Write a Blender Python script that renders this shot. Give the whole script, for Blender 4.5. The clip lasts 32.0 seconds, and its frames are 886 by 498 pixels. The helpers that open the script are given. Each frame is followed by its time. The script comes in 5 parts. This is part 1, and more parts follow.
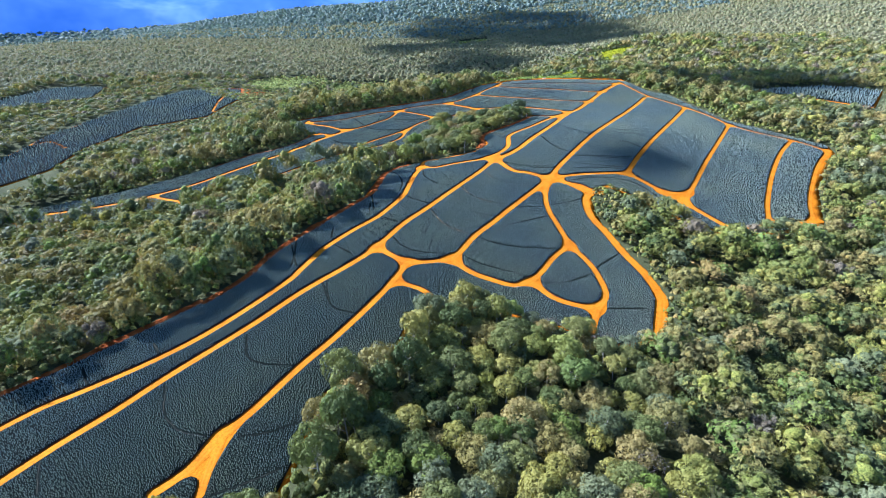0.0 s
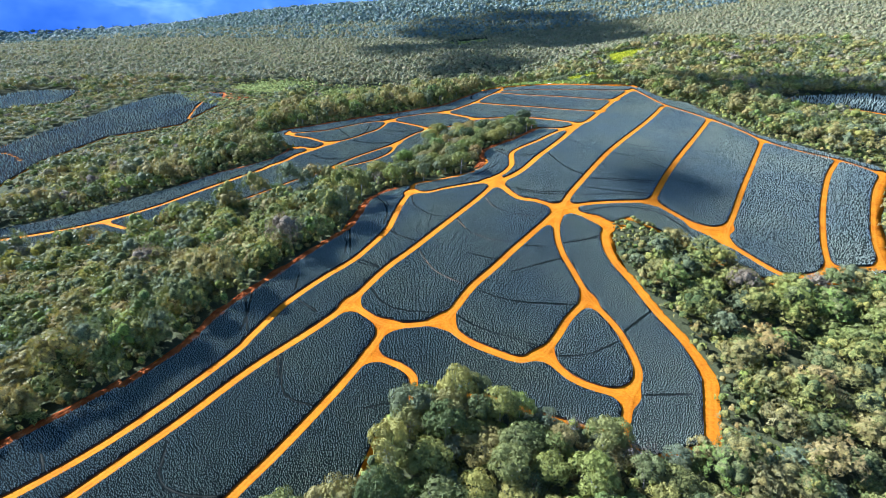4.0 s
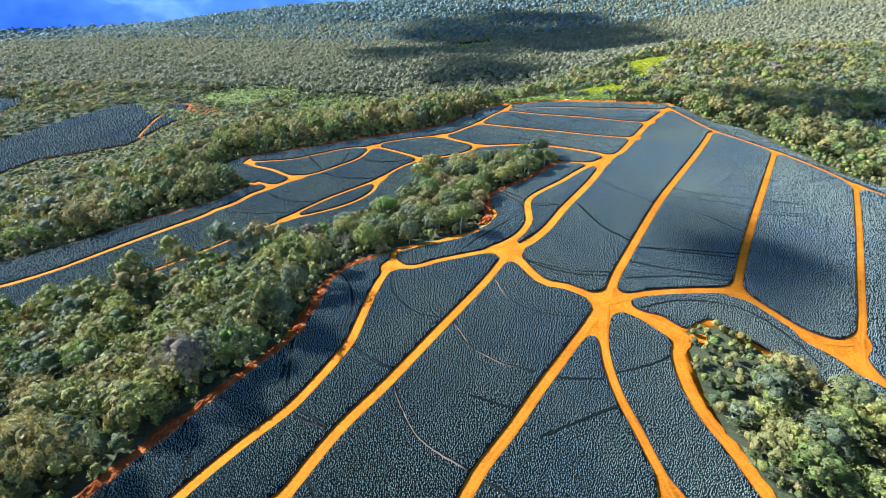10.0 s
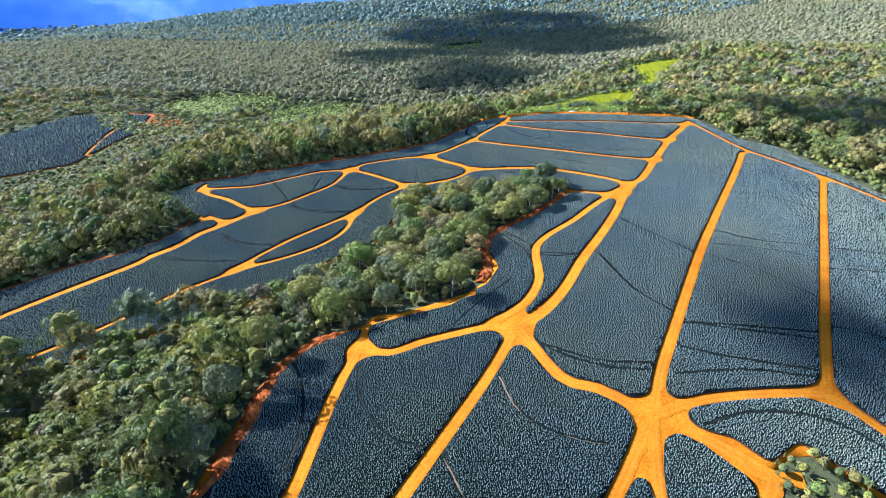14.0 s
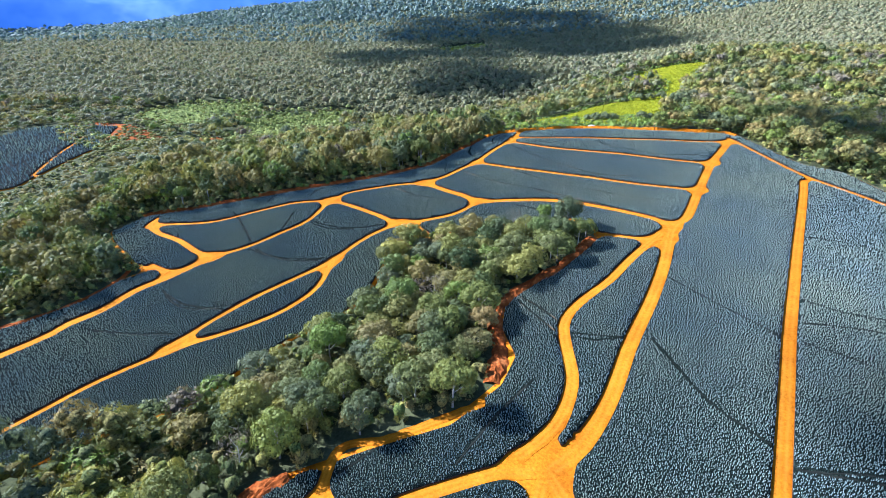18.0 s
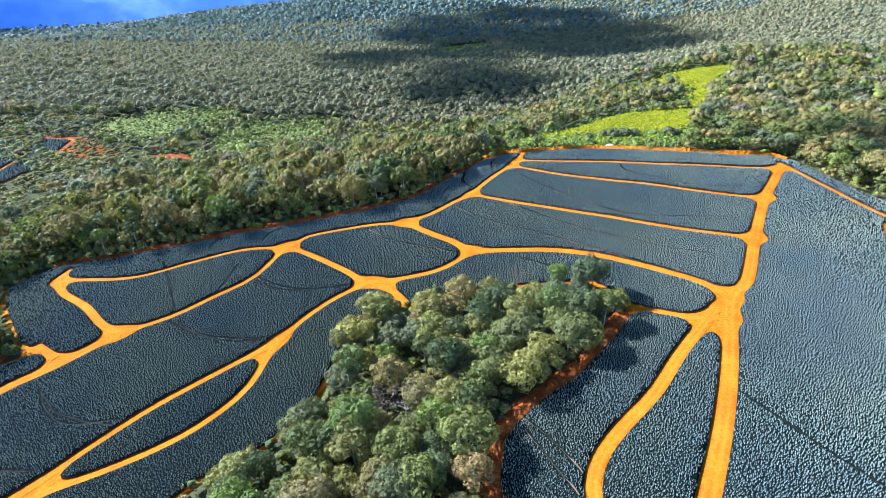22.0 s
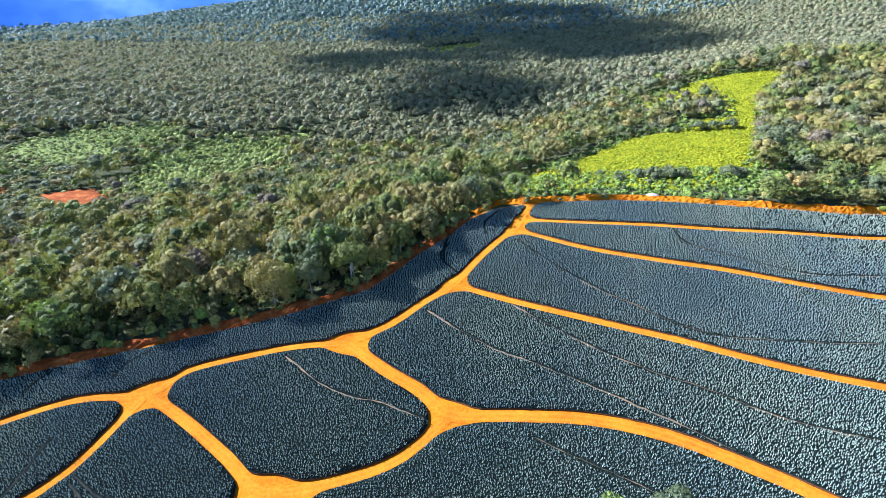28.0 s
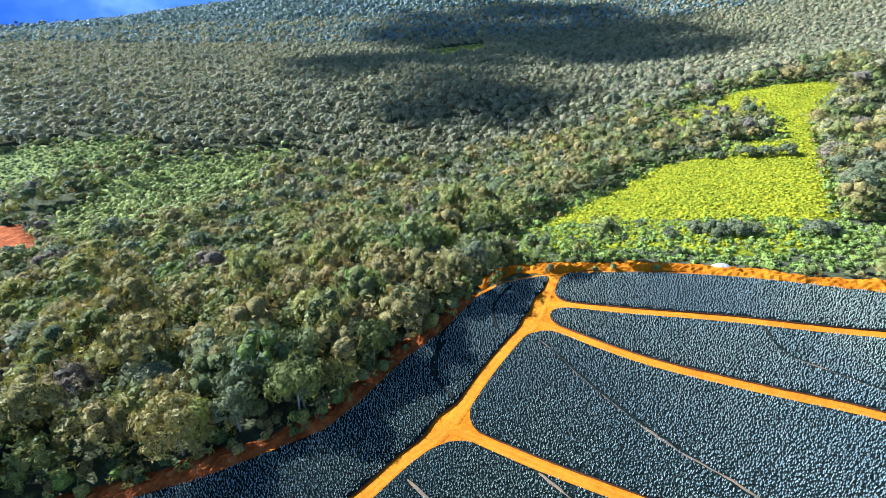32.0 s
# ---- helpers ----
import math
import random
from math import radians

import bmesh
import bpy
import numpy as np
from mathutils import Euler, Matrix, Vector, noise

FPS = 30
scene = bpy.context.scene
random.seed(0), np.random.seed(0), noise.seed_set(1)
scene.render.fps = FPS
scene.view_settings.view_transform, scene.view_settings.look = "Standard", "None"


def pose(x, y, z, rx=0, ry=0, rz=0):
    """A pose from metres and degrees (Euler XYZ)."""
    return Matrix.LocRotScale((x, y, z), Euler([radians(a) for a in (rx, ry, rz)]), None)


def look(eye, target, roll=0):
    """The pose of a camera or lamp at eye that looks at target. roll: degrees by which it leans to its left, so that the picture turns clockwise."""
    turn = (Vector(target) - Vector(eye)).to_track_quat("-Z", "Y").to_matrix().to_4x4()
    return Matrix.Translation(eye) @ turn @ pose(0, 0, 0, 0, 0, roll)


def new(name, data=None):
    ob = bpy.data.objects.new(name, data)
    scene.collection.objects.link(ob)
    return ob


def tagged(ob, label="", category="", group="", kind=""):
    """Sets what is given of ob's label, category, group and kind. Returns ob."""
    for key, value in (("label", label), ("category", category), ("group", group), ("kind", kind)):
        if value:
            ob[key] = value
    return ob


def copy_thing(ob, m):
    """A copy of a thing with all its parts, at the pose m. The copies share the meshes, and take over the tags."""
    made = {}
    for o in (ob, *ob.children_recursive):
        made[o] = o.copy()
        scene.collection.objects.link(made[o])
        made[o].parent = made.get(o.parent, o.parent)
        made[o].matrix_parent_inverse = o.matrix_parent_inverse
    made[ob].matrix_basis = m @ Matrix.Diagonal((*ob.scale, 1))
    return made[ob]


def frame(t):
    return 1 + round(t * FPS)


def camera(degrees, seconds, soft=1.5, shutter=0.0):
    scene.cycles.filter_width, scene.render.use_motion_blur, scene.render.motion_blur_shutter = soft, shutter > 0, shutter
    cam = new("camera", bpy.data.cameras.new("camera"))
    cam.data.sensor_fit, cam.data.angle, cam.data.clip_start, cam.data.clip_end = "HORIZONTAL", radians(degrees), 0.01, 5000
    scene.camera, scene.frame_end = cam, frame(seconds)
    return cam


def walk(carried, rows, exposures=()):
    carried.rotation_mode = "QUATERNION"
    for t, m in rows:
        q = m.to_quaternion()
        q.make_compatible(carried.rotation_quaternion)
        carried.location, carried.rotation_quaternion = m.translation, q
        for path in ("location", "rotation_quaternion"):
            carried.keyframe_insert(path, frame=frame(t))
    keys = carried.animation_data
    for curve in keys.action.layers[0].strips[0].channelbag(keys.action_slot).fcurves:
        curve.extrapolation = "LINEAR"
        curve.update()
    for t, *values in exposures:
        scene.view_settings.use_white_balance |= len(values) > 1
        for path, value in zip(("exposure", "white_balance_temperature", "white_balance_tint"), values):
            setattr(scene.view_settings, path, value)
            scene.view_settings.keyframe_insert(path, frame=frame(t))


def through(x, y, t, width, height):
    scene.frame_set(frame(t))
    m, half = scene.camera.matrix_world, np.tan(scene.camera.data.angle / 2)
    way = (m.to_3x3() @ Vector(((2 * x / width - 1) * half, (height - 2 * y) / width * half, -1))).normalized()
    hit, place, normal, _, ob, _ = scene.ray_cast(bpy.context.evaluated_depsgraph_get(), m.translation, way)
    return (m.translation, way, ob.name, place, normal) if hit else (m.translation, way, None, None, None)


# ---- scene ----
cam = camera(83.8, 32.0, soft=0.85)
METRES, EYE, TILT, LEAN, TURN = 432.5, 96.0, 2.7, -4.3, 0.0
EXPOSURE, KELVIN, TINT = 1.95, 4930, 13
ROWS = [
    (0.0, 0.0012, 0.0001, 0.0007, -2.52, -28.68, 4.49),
    (0.5, 0.0027, 0.0121, 0.0002, -2.52, -28.7, 4.49),
    (1.0, 0.0043, 0.0243, -0.0003, -2.53, -28.71, 4.49),
    (1.5, 0.0058, 0.0377, -0.0011, -2.55, -28.74, 4.46),
    (2.0, 0.0075, 0.0518, -0.0021, -2.56, -28.76, 4.46),
    (2.5, 0.0093, 0.0664, -0.0028, -2.55, -28.78, 4.45),
    (3.0, 0.011, 0.0808, -0.0037, -2.53, -28.79, 4.44),
    (3.5, 0.0127, 0.0965, -0.0048, -2.51, -28.78, 4.39),
    (5.5, 0.0188, 0.1613, -0.0078, -2.46, -28.83, 4.28),
    (6.0, 0.0203, 0.1783, -0.0086, -2.45, -28.81, 4.27),
    (6.5, 0.0218, 0.1956, -0.0096, -2.44, -28.8, 4.26),
    (7.0, 0.023, 0.2128, -0.0102, -2.41, -28.82, 4.23),
    (7.5, 0.0243, 0.229, -0.0111, -2.38, -28.81, 4.23),
    (8.0, 0.0254, 0.2458, -0.0119, -2.36, -28.8, 4.18),
    (8.5, 0.0262, 0.2625, -0.013, -2.34, -28.78, 4.14),
    (9.0, 0.0272, 0.2787, -0.0136, -2.32, -28.78, 4.1),
    (9.5, 0.0275, 0.2947, -0.0144, -2.31, -28.78, 4.01),
    (10.0, 0.0284, 0.3096, -0.015, -2.4, -28.77, 3.98),
    (10.5, 0.0295, 0.3251, -0.0156, -2.59, -28.78, 3.98),
    (11.0, 0.0308, 0.3404, -0.0163, -2.67, -28.77, 3.96),
    (11.5, 0.0324, 0.3555, -0.017, -2.73, -28.77, 3.97),
    (12.0, 0.0339, 0.3699, -0.0178, -2.92, -28.79, 3.97),
    (12.5, 0.0357, 0.3852, -0.0185, -3.15, -28.82, 3.98),
    (13.0, 0.0368, 0.3999, -0.0193, -3.21, -28.83, 3.98),
    (13.5, 0.0377, 0.4152, -0.0202, -3.28, -28.85, 3.98),
    (14.0, 0.0383, 0.4307, -0.0212, -3.32, -28.84, 3.97),
    (14.5, 0.0388, 0.446, -0.0221, -3.36, -28.85, 3.98),
    (16.5, 0.0421, 0.5063, -0.025, -3.28, -28.96, 4.01),
    (17.0, 0.0436, 0.522, -0.0262, -3.26, -28.94, 4.04),
    (17.5, 0.0453, 0.5369, -0.0269, -3.25, -28.96, 4.05),
    (18.0, 0.0474, 0.5528, -0.0279, -3.23, -28.97, 4.06),
    (18.5, 0.0498, 0.5689, -0.0293, -3.19, -28.96, 4.08),
    (19.0, 0.0525, 0.5844, -0.0303, -3.19, -28.99, 4.13),
    (19.5, 0.0552, 0.6, -0.0315, -3.16, -29.02, 4.17),
    (20.0, 0.0581, 0.6147, -0.0329, -3.13, -29.04, 4.19),
    (20.5, 0.0611, 0.6304, -0.0339, -3.06, -29.04, 4.2),
    (21.0, 0.0644, 0.646, -0.0348, -3.0, -29.1, 4.23),
    (21.5, 0.0673, 0.662, -0.0359, -2.99, -29.11, 4.24),
    (22.0, 0.0698, 0.6772, -0.0369, -2.99, -29.13, 4.26),
    (22.5, 0.0722, 0.6935, -0.0383, -3.02, -29.16, 4.26),
    (23.0, 0.0745, 0.7097, -0.0396, -3.03, -29.21, 4.27),
    (23.5, 0.0771, 0.7258, -0.041, -3.06, -29.23, 4.29),
    (24.0, 0.0798, 0.742, -0.0427, -3.08, -29.26, 4.31),
    (24.5, 0.0824, 0.7573, -0.0442, -3.11, -29.28, 4.32),
    (25.0, 0.085, 0.7733, -0.0457, -3.12, -29.29, 4.34),
    (25.5, 0.0874, 0.7892, -0.047, -3.16, -29.31, 4.33),
    (27.5, 0.0958, 0.8519, -0.0509, -3.43, -29.42, 4.39),
    (28.0, 0.0983, 0.8675, -0.0518, -3.46, -29.43, 4.39),
    (28.5, 0.1004, 0.8829, -0.0528, -3.46, -29.44, 4.41),
    (29.0, 0.1022, 0.8976, -0.0535, -3.47, -29.44, 4.41),
    (29.5, 0.1037, 0.9123, -0.0541, -3.46, -29.47, 4.41),
    (30.0, 0.105, 0.9278, -0.0549, -3.43, -29.48, 4.38),
    (30.5, 0.1064, 0.9432, -0.0556, -3.4, -29.5, 4.33),
    (31.0, 0.1077, 0.9588, -0.0561, -3.33, -29.51, 4.31),
    (31.5, 0.1088, 0.9745, -0.0568, -3.28, -29.49, 4.27),
    (32.0, 0.1097, 0.9897, -0.0573, -3.23, -29.52, 4.25),
]
walk(cam, [(t, pose(0, 0, EYE, TILT, LEAN, TURN) @ pose(METRES * x, METRES * y, METRES * z, 90 + pitch, roll, yaw)) for t, x, y, z, yaw, pitch, roll in ROWS], [(0.0, EXPOSURE, KELVIN, TINT)])

# ---- light ----
SUN_AZ, SUN_EL = radians(296.0), radians(33.0)
SUN_DIR = Vector((math.sin(SUN_AZ) * math.cos(SUN_EL), math.cos(SUN_AZ) * math.cos(SUN_EL), math.sin(SUN_EL)))
world = bpy.data.worlds.new("sky")
scene.world = world
world.use_nodes = True
wn = world.node_tree.nodes
sky = wn.new("ShaderNodeTexSky")
sky.sky_type, sky.sun_disc = "NISHITA", False
sky.sun_elevation, sky.sun_rotation = SUN_EL, SUN_AZ
sky.altitude, sky.dust_density, sky.ozone_density = 400.0, 0.4, 3.0
wn["Background"].inputs["Strength"].default_value = 0.065
world.node_tree.links.new(sky.outputs["Color"], wn["Background"].inputs["Color"])
sun = new("sun", bpy.data.lights.new("sun", "SUN"))
sun.data.energy, sun.data.angle, sun.data.color = 5.0, radians(0.55), (1.0, 0.965, 0.91)
sun.matrix_world = look(SUN_DIR * 1000, (0, 0, 0))


# ---- materials ----
def material(name, rough=0.9, spec=0.3):
    m = bpy.data.materials.new(name)
    m.use_nodes = True
    b = m.node_tree.nodes["Principled BSDF"]
    b.inputs["Roughness"].default_value = rough
    b.inputs["Specular IOR Level"].default_value = spec
    return m, m.node_tree.nodes, m.node_tree.links, b


def ramp(nodes, stops):
    r = nodes.new("ShaderNodeValToRGB")
    while len(r.color_ramp.elements) < len(stops):
        r.color_ramp.elements.new(0.5)
    for e, (p, c) in zip(r.color_ramp.elements, stops):
        e.position, e.color = p, (*c, 1)
    return r


def noise_node(nodes, links, scale, detail=4.0, rough=0.55, coord=None):
    n = nodes.new("ShaderNodeTexNoise")
    n.inputs["Scale"].default_value, n.inputs["Detail"].default_value, n.inputs["Roughness"].default_value = scale, detail, rough
    if coord is not None:
        links.new(coord, n.inputs["Vector"])
    return n


def mixed(nodes, links, kind, fac, a, b):
    m = nodes.new("ShaderNodeMix")
    m.data_type, m.blend_type = "RGBA", kind
    for sock, v in ((m.inputs[0], fac), (m.inputs[6], a), (m.inputs[7], b)):
        if isinstance(v, (int, float)):
            sock.default_value = v
        elif isinstance(v, tuple):
            sock.default_value = (*v, 1)
        else:
            links.new(v, sock)
    return m.outputs[2]


def bump(nodes, links, b, height, strength, distance):
    k = nodes.new("ShaderNodeBump")
    k.inputs["Strength"].default_value, k.inputs["Distance"].default_value = strength, distance
    links.new(height, k.inputs["Height"])
    links.new(k.outputs["Normal"], b.inputs["Normal"])


def ground_like(name, stops, big, small, tint=None, rough=0.95, relief=0.3):
    """A matt ground: broad patches of colour, fine grain and relief."""
    m, n, l, b = material(name, rough, 0.03)
    pos = n.new("ShaderNodeNewGeometry").outputs["Position"]
    broad, fine = noise_node(n, l, big, 5.0, 0.6, pos), noise_node(n, l, small, 6.0, 0.65, pos)
    base = ramp(n, stops)
    l.new(broad.outputs["Fac"], base.inputs["Fac"])
    grain = ramp(n, [(0.3, (0.62, 0.6, 0.58)), (0.7, (1.25, 1.22, 1.2))])
    l.new(fine.outputs["Fac"], grain.inputs["Fac"])
    col = mixed(n, l, "MULTIPLY", 1.0, base.outputs["Color"], grain.outputs["Color"])
    l.new(col, b.inputs["Base Color"])
    bump(n, l, b, fine.outputs["Fac"], relief, 0.25)
    return m


def foliage(name, stops, rough=0.65, spec=0.14, patch=0.012, through=0.17, gaps=0.0, vary=0.2):
    """Leaves: one tone per tree out of the stops, small differences from leaf to leaf, some light through the blade."""
    m, n, l, b = material(name, rough, spec)
    geo = n.new("ShaderNodeNewGeometry")
    tone = n.new("ShaderNodeAttribute")
    tone.attribute_name = "tone"
    info = n.new("ShaderNodeObjectInfo")
    add = n.new("ShaderNodeMath")
    add.operation = "ADD"
    l.new(tone.outputs["Fac"], add.inputs[0])
    l.new(info.outputs["Random"], add.inputs[1])
    wrap = n.new("ShaderNodeMath")
    wrap.operation, wrap.inputs[1].default_value = "FRACT", 1.0
    l.new(add.outputs[0], wrap.inputs[0])
    base = ramp(n, stops)
    l.new(wrap.outputs[0], base.inputs["Fac"])
    leaf = ramp(n, [(0.0, (1 - vary,) * 3), (1.0, (1 + vary,) * 3)])
    l.new(geo.outputs["Random Per Island"], leaf.inputs["Fac"])
    col = mixed(n, l, "MULTIPLY", 1.0, base.outputs["Color"], leaf.outputs["Color"])
    drift = noise_node(n, l, patch, 3.0, 0.5, geo.outputs["Position"])
    wash = ramp(n, [(0.35, (0.82, 0.86, 0.9)), (0.65, (1.15, 1.1, 0.95))])
    l.new(drift.outputs["Fac"], wash.inputs["Fac"])
    col = mixed(n, l, "MULTIPLY", 1.0, col, wash.outputs["Color"])
    l.new(col, b.inputs["Base Color"])
    if through > 0:
        thin = n.new("ShaderNodeBsdfTranslucent")
        l.new(mixed(n, l, "MULTIPLY", 1.0, col, (1.25, 1.2, 0.7)), thin.inputs["Color"])
        both = n.new("ShaderNodeMixShader")
        both.inputs[0].default_value = through
        l.new(b.outputs[0], both.inputs[1])
        l.new(thin.outputs[0], both.inputs[2])
        l.new(both.outputs[0], n["Material Output"].inputs["Surface"])
        if gaps > 0:
            # sprays of leaves with sky between them
            lace = noise_node(n, l, gaps, 2.0, 0.6, geo.outputs["Position"])
            cut = n.new("ShaderNodeMath")
            cut.operation, cut.inputs[1].default_value = "LESS_THAN", 0.5
            l.new(lace.outputs["Fac"], cut.inputs[0])
            air, cover = n.new("ShaderNodeBsdfTransparent"), n.new("ShaderNodeMixShader")
            l.new(cut.outputs[0], cover.inputs[0])
            l.new(both.outputs[0], cover.inputs[1])
            l.new(air.outputs[0], cover.inputs[2])
            l.new(cover.outputs[0], n["Material Output"].inputs["Surface"])
    return m


def canopy(name, stops, grain, depth, dark=0.17, light=1.5):
    """A crown seen from afar: one tone per tree, leaf clusters as grain and relief, shade between them painted dark."""
    m, n, l, b = material(name, 0.85, 0.08)
    pos = n.new("ShaderNodeNewGeometry").outputs["Position"]
    tone = n.new("ShaderNodeAttribute")
    tone.attribute_name = "tone"
    base = ramp(n, stops)
    l.new(tone.outputs["Fac"], base.inputs["Fac"])
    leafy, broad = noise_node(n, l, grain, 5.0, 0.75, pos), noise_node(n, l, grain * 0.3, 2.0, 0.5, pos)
    # low end of the grain carries the crown's inner shade as colour
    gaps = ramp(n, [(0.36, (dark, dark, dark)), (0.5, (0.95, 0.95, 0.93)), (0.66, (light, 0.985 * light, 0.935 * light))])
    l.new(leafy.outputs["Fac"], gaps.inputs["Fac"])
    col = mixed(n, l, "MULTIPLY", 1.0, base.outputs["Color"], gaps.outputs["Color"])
    wash = ramp(n, [(0.35, (0.8, 0.85, 0.85)), (0.65, (1.2, 1.14, 1.02))])
    l.new(broad.outputs["Fac"], wash.inputs["Fac"])
    l.new(mixed(n, l, "MULTIPLY", 1.0, col, wash.outputs["Color"]), b.inputs["Base Color"])
    bump(n, l, b, leafy.outputs["Fac"], 1.0, depth)
    return m


M_LITTER = ground_like("forest_floor", [(0.3, (0.045, 0.05, 0.022)), (0.7, (0.085, 0.088, 0.04))], 0.05, 1.2)
M_ROAD = ground_like("packed_earth_road", [(0.25, (0.28, 0.078, 0.002)), (0.46, (0.38, 0.118, 0.002)), (0.62, (0.44, 0.148, 0.003)), (0.8, (0.48, 0.18, 0.012))], 0.13, 1.6, relief=0.12)
_n, _l = M_ROAD.node_tree.nodes, M_ROAD.node_tree.links
_b = _n["Principled BSDF"]
_rut = _n.new("ShaderNodeAttribute")
_rut.attribute_name = "tone"
_old = _b.inputs["Base Color"].links[0].from_socket
_l.new(mixed(_n, _l, "MIX", _rut.outputs["Fac"], _old, (0.47, 0.185, 0.014)), _b.inputs["Base Color"])
M_BANK = ground_like("red_bank_earth", [(0.3, (0.13, 0.032, 0.008)), (0.55, (0.27, 0.072, 0.014)), (0.75, (0.43, 0.155, 0.045))], 0.25, 1.2, relief=0.8)
M_PINE = foliage("pineapple_leaf", [(0.0, (0.322, 0.37, 0.322)), (0.5, (0.385, 0.433, 0.38)), (1.0, (0.442, 0.49, 0.435))], 0.7, 0.12, 0.03, 0.0, 0.0, 0.2)
M_PINE.node_tree.nodes["Principled BSDF"].inputs["Diffuse Roughness"].default_value = 1.0


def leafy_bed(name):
    """Low leaves of close-set rosettes: paler hearts, the shade between the plants painted as dark gaps."""
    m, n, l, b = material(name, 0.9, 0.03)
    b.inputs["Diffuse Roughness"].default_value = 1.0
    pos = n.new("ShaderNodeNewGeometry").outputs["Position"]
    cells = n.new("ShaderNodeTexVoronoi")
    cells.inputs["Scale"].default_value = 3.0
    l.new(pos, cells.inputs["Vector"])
    # outer stop near black: shade in the gaps, put into the colour
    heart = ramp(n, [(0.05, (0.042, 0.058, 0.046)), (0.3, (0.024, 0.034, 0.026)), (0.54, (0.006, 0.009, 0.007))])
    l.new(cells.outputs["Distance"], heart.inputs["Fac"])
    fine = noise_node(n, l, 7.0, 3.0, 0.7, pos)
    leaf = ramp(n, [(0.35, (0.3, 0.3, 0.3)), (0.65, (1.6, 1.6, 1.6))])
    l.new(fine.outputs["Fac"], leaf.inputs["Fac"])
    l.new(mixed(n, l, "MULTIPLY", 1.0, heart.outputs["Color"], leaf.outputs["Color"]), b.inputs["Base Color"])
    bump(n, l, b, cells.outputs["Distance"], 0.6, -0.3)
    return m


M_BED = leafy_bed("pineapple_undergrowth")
M_TREAD = ground_like("trodden_earth", [(0.3, (0.09, 0.085, 0.06)), (0.7, (0.20, 0.13, 0.07))], 0.3, 3.0)
# earth of the plots' sides, darkened to paint in their shade
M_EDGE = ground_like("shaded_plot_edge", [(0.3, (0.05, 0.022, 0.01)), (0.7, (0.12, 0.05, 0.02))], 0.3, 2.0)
# near-black strip colour stands for the shade down in a furrow
M_FURROW = ground_like("furrow_shade", [(0.3, (0.010, 0.012, 0.010)), (0.7, (0.032, 0.033, 0.025))], 0.3, 3.0)
M_TARP = ground_like("pale_tarpaulin", [(0.3, (0.40, 0.36, 0.33)), (0.7, (0.56, 0.53, 0.50))], 0.8, 5.0, rough=0.6)
GREENS = [(0.0, (0.062, 0.082, 0.027)), (0.14, (0.124, 0.138, 0.033)), (0.28, (0.083, 0.1, 0.044)), (0.42, (0.189, 0.192, 0.038)), (0.56, (0.13, 0.138, 0.054)), (0.7, (0.253, 0.228, 0.048)), (0.82, (0.24, 0.213, 0.057)), (0.92, (0.148, 0.196, 0.033)), (1.0, (0.1, 0.116, 0.044))]
OLIVES = [(0.0, (0.194, 0.164, 0.046)), (0.4, (0.226, 0.178, 0.062)), (0.7, (0.169, 0.164, 0.05)), (1.0, (0.268, 0.184, 0.062))]
SILVERS = [(0.0, (0.108, 0.123, 0.054)), (0.5, (0.147, 0.158, 0.081)), (1.0, (0.093, 0.107, 0.048))]
# hills paler, far slopes bluer: air haze painted into the leaf colours
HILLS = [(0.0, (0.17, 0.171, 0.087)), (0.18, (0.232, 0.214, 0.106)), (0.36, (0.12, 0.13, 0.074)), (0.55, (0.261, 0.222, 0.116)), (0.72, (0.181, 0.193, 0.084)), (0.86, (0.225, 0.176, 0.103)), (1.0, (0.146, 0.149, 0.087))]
HAZED_FARS = [(0.0, (0.106, 0.149, 0.132)), (0.25, (0.15, 0.191, 0.165)), (0.5, (0.084, 0.126, 0.122)), (0.75, (0.178, 0.2, 0.17)), (1.0, (0.106, 0.154, 0.141))]
M_LEAF, M_OLIVE, M_GREY = foliage("green_leaf", GREENS, gaps=3.2), foliage("olive_leaf", OLIVES, gaps=3.4), foliage("silvery_leaf", SILVERS, gaps=3.2)
S_LEAF, S_OLIVE, S_GREY = foliage("green_spray", GREENS, gaps=3.2), foliage("olive_spray", OLIVES, gaps=3.4), foliage("silvery_spray", SILVERS, gaps=3.2)
S_DRY = foliage("dry_spray", [(0.0, (0.14, 0.11, 0.075)), (1.0, (0.20, 0.16, 0.11))], 0.9, 0.1, gaps=2.6)
S_HILL, S_FAR = foliage("hillside_spray", HILLS, 0.7, 0.2, 0.006, gaps=1.3), foliage("haze_tinted_spray", HAZED_FARS, 0.7, 0.2, 0.004)
S_FRESH = foliage("fresh_spray", [(0.0, (0.28, 0.31, 0.085)), (0.5, (0.36, 0.375, 0.12)), (1.0, (0.22, 0.26, 0.07))], gaps=1.9)
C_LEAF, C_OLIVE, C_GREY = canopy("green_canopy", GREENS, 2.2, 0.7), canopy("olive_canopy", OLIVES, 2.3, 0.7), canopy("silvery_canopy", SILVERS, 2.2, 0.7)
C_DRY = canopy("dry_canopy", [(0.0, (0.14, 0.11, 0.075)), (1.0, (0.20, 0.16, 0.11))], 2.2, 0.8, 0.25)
C_HILL, C_FAR = canopy("hillside_canopy", HILLS, 1.3, 1.0, 0.4, 1.3), canopy("haze_tinted_canopy", HAZED_FARS, 0.6, 2.0, 0.4, 1.3)
C_FRESH = canopy("fresh_canopy", [(0.0, (0.28, 0.31, 0.085)), (0.5, (0.36, 0.375, 0.12)), (1.0, (0.22, 0.26, 0.07))], 1.8, 0.6, 0.5)
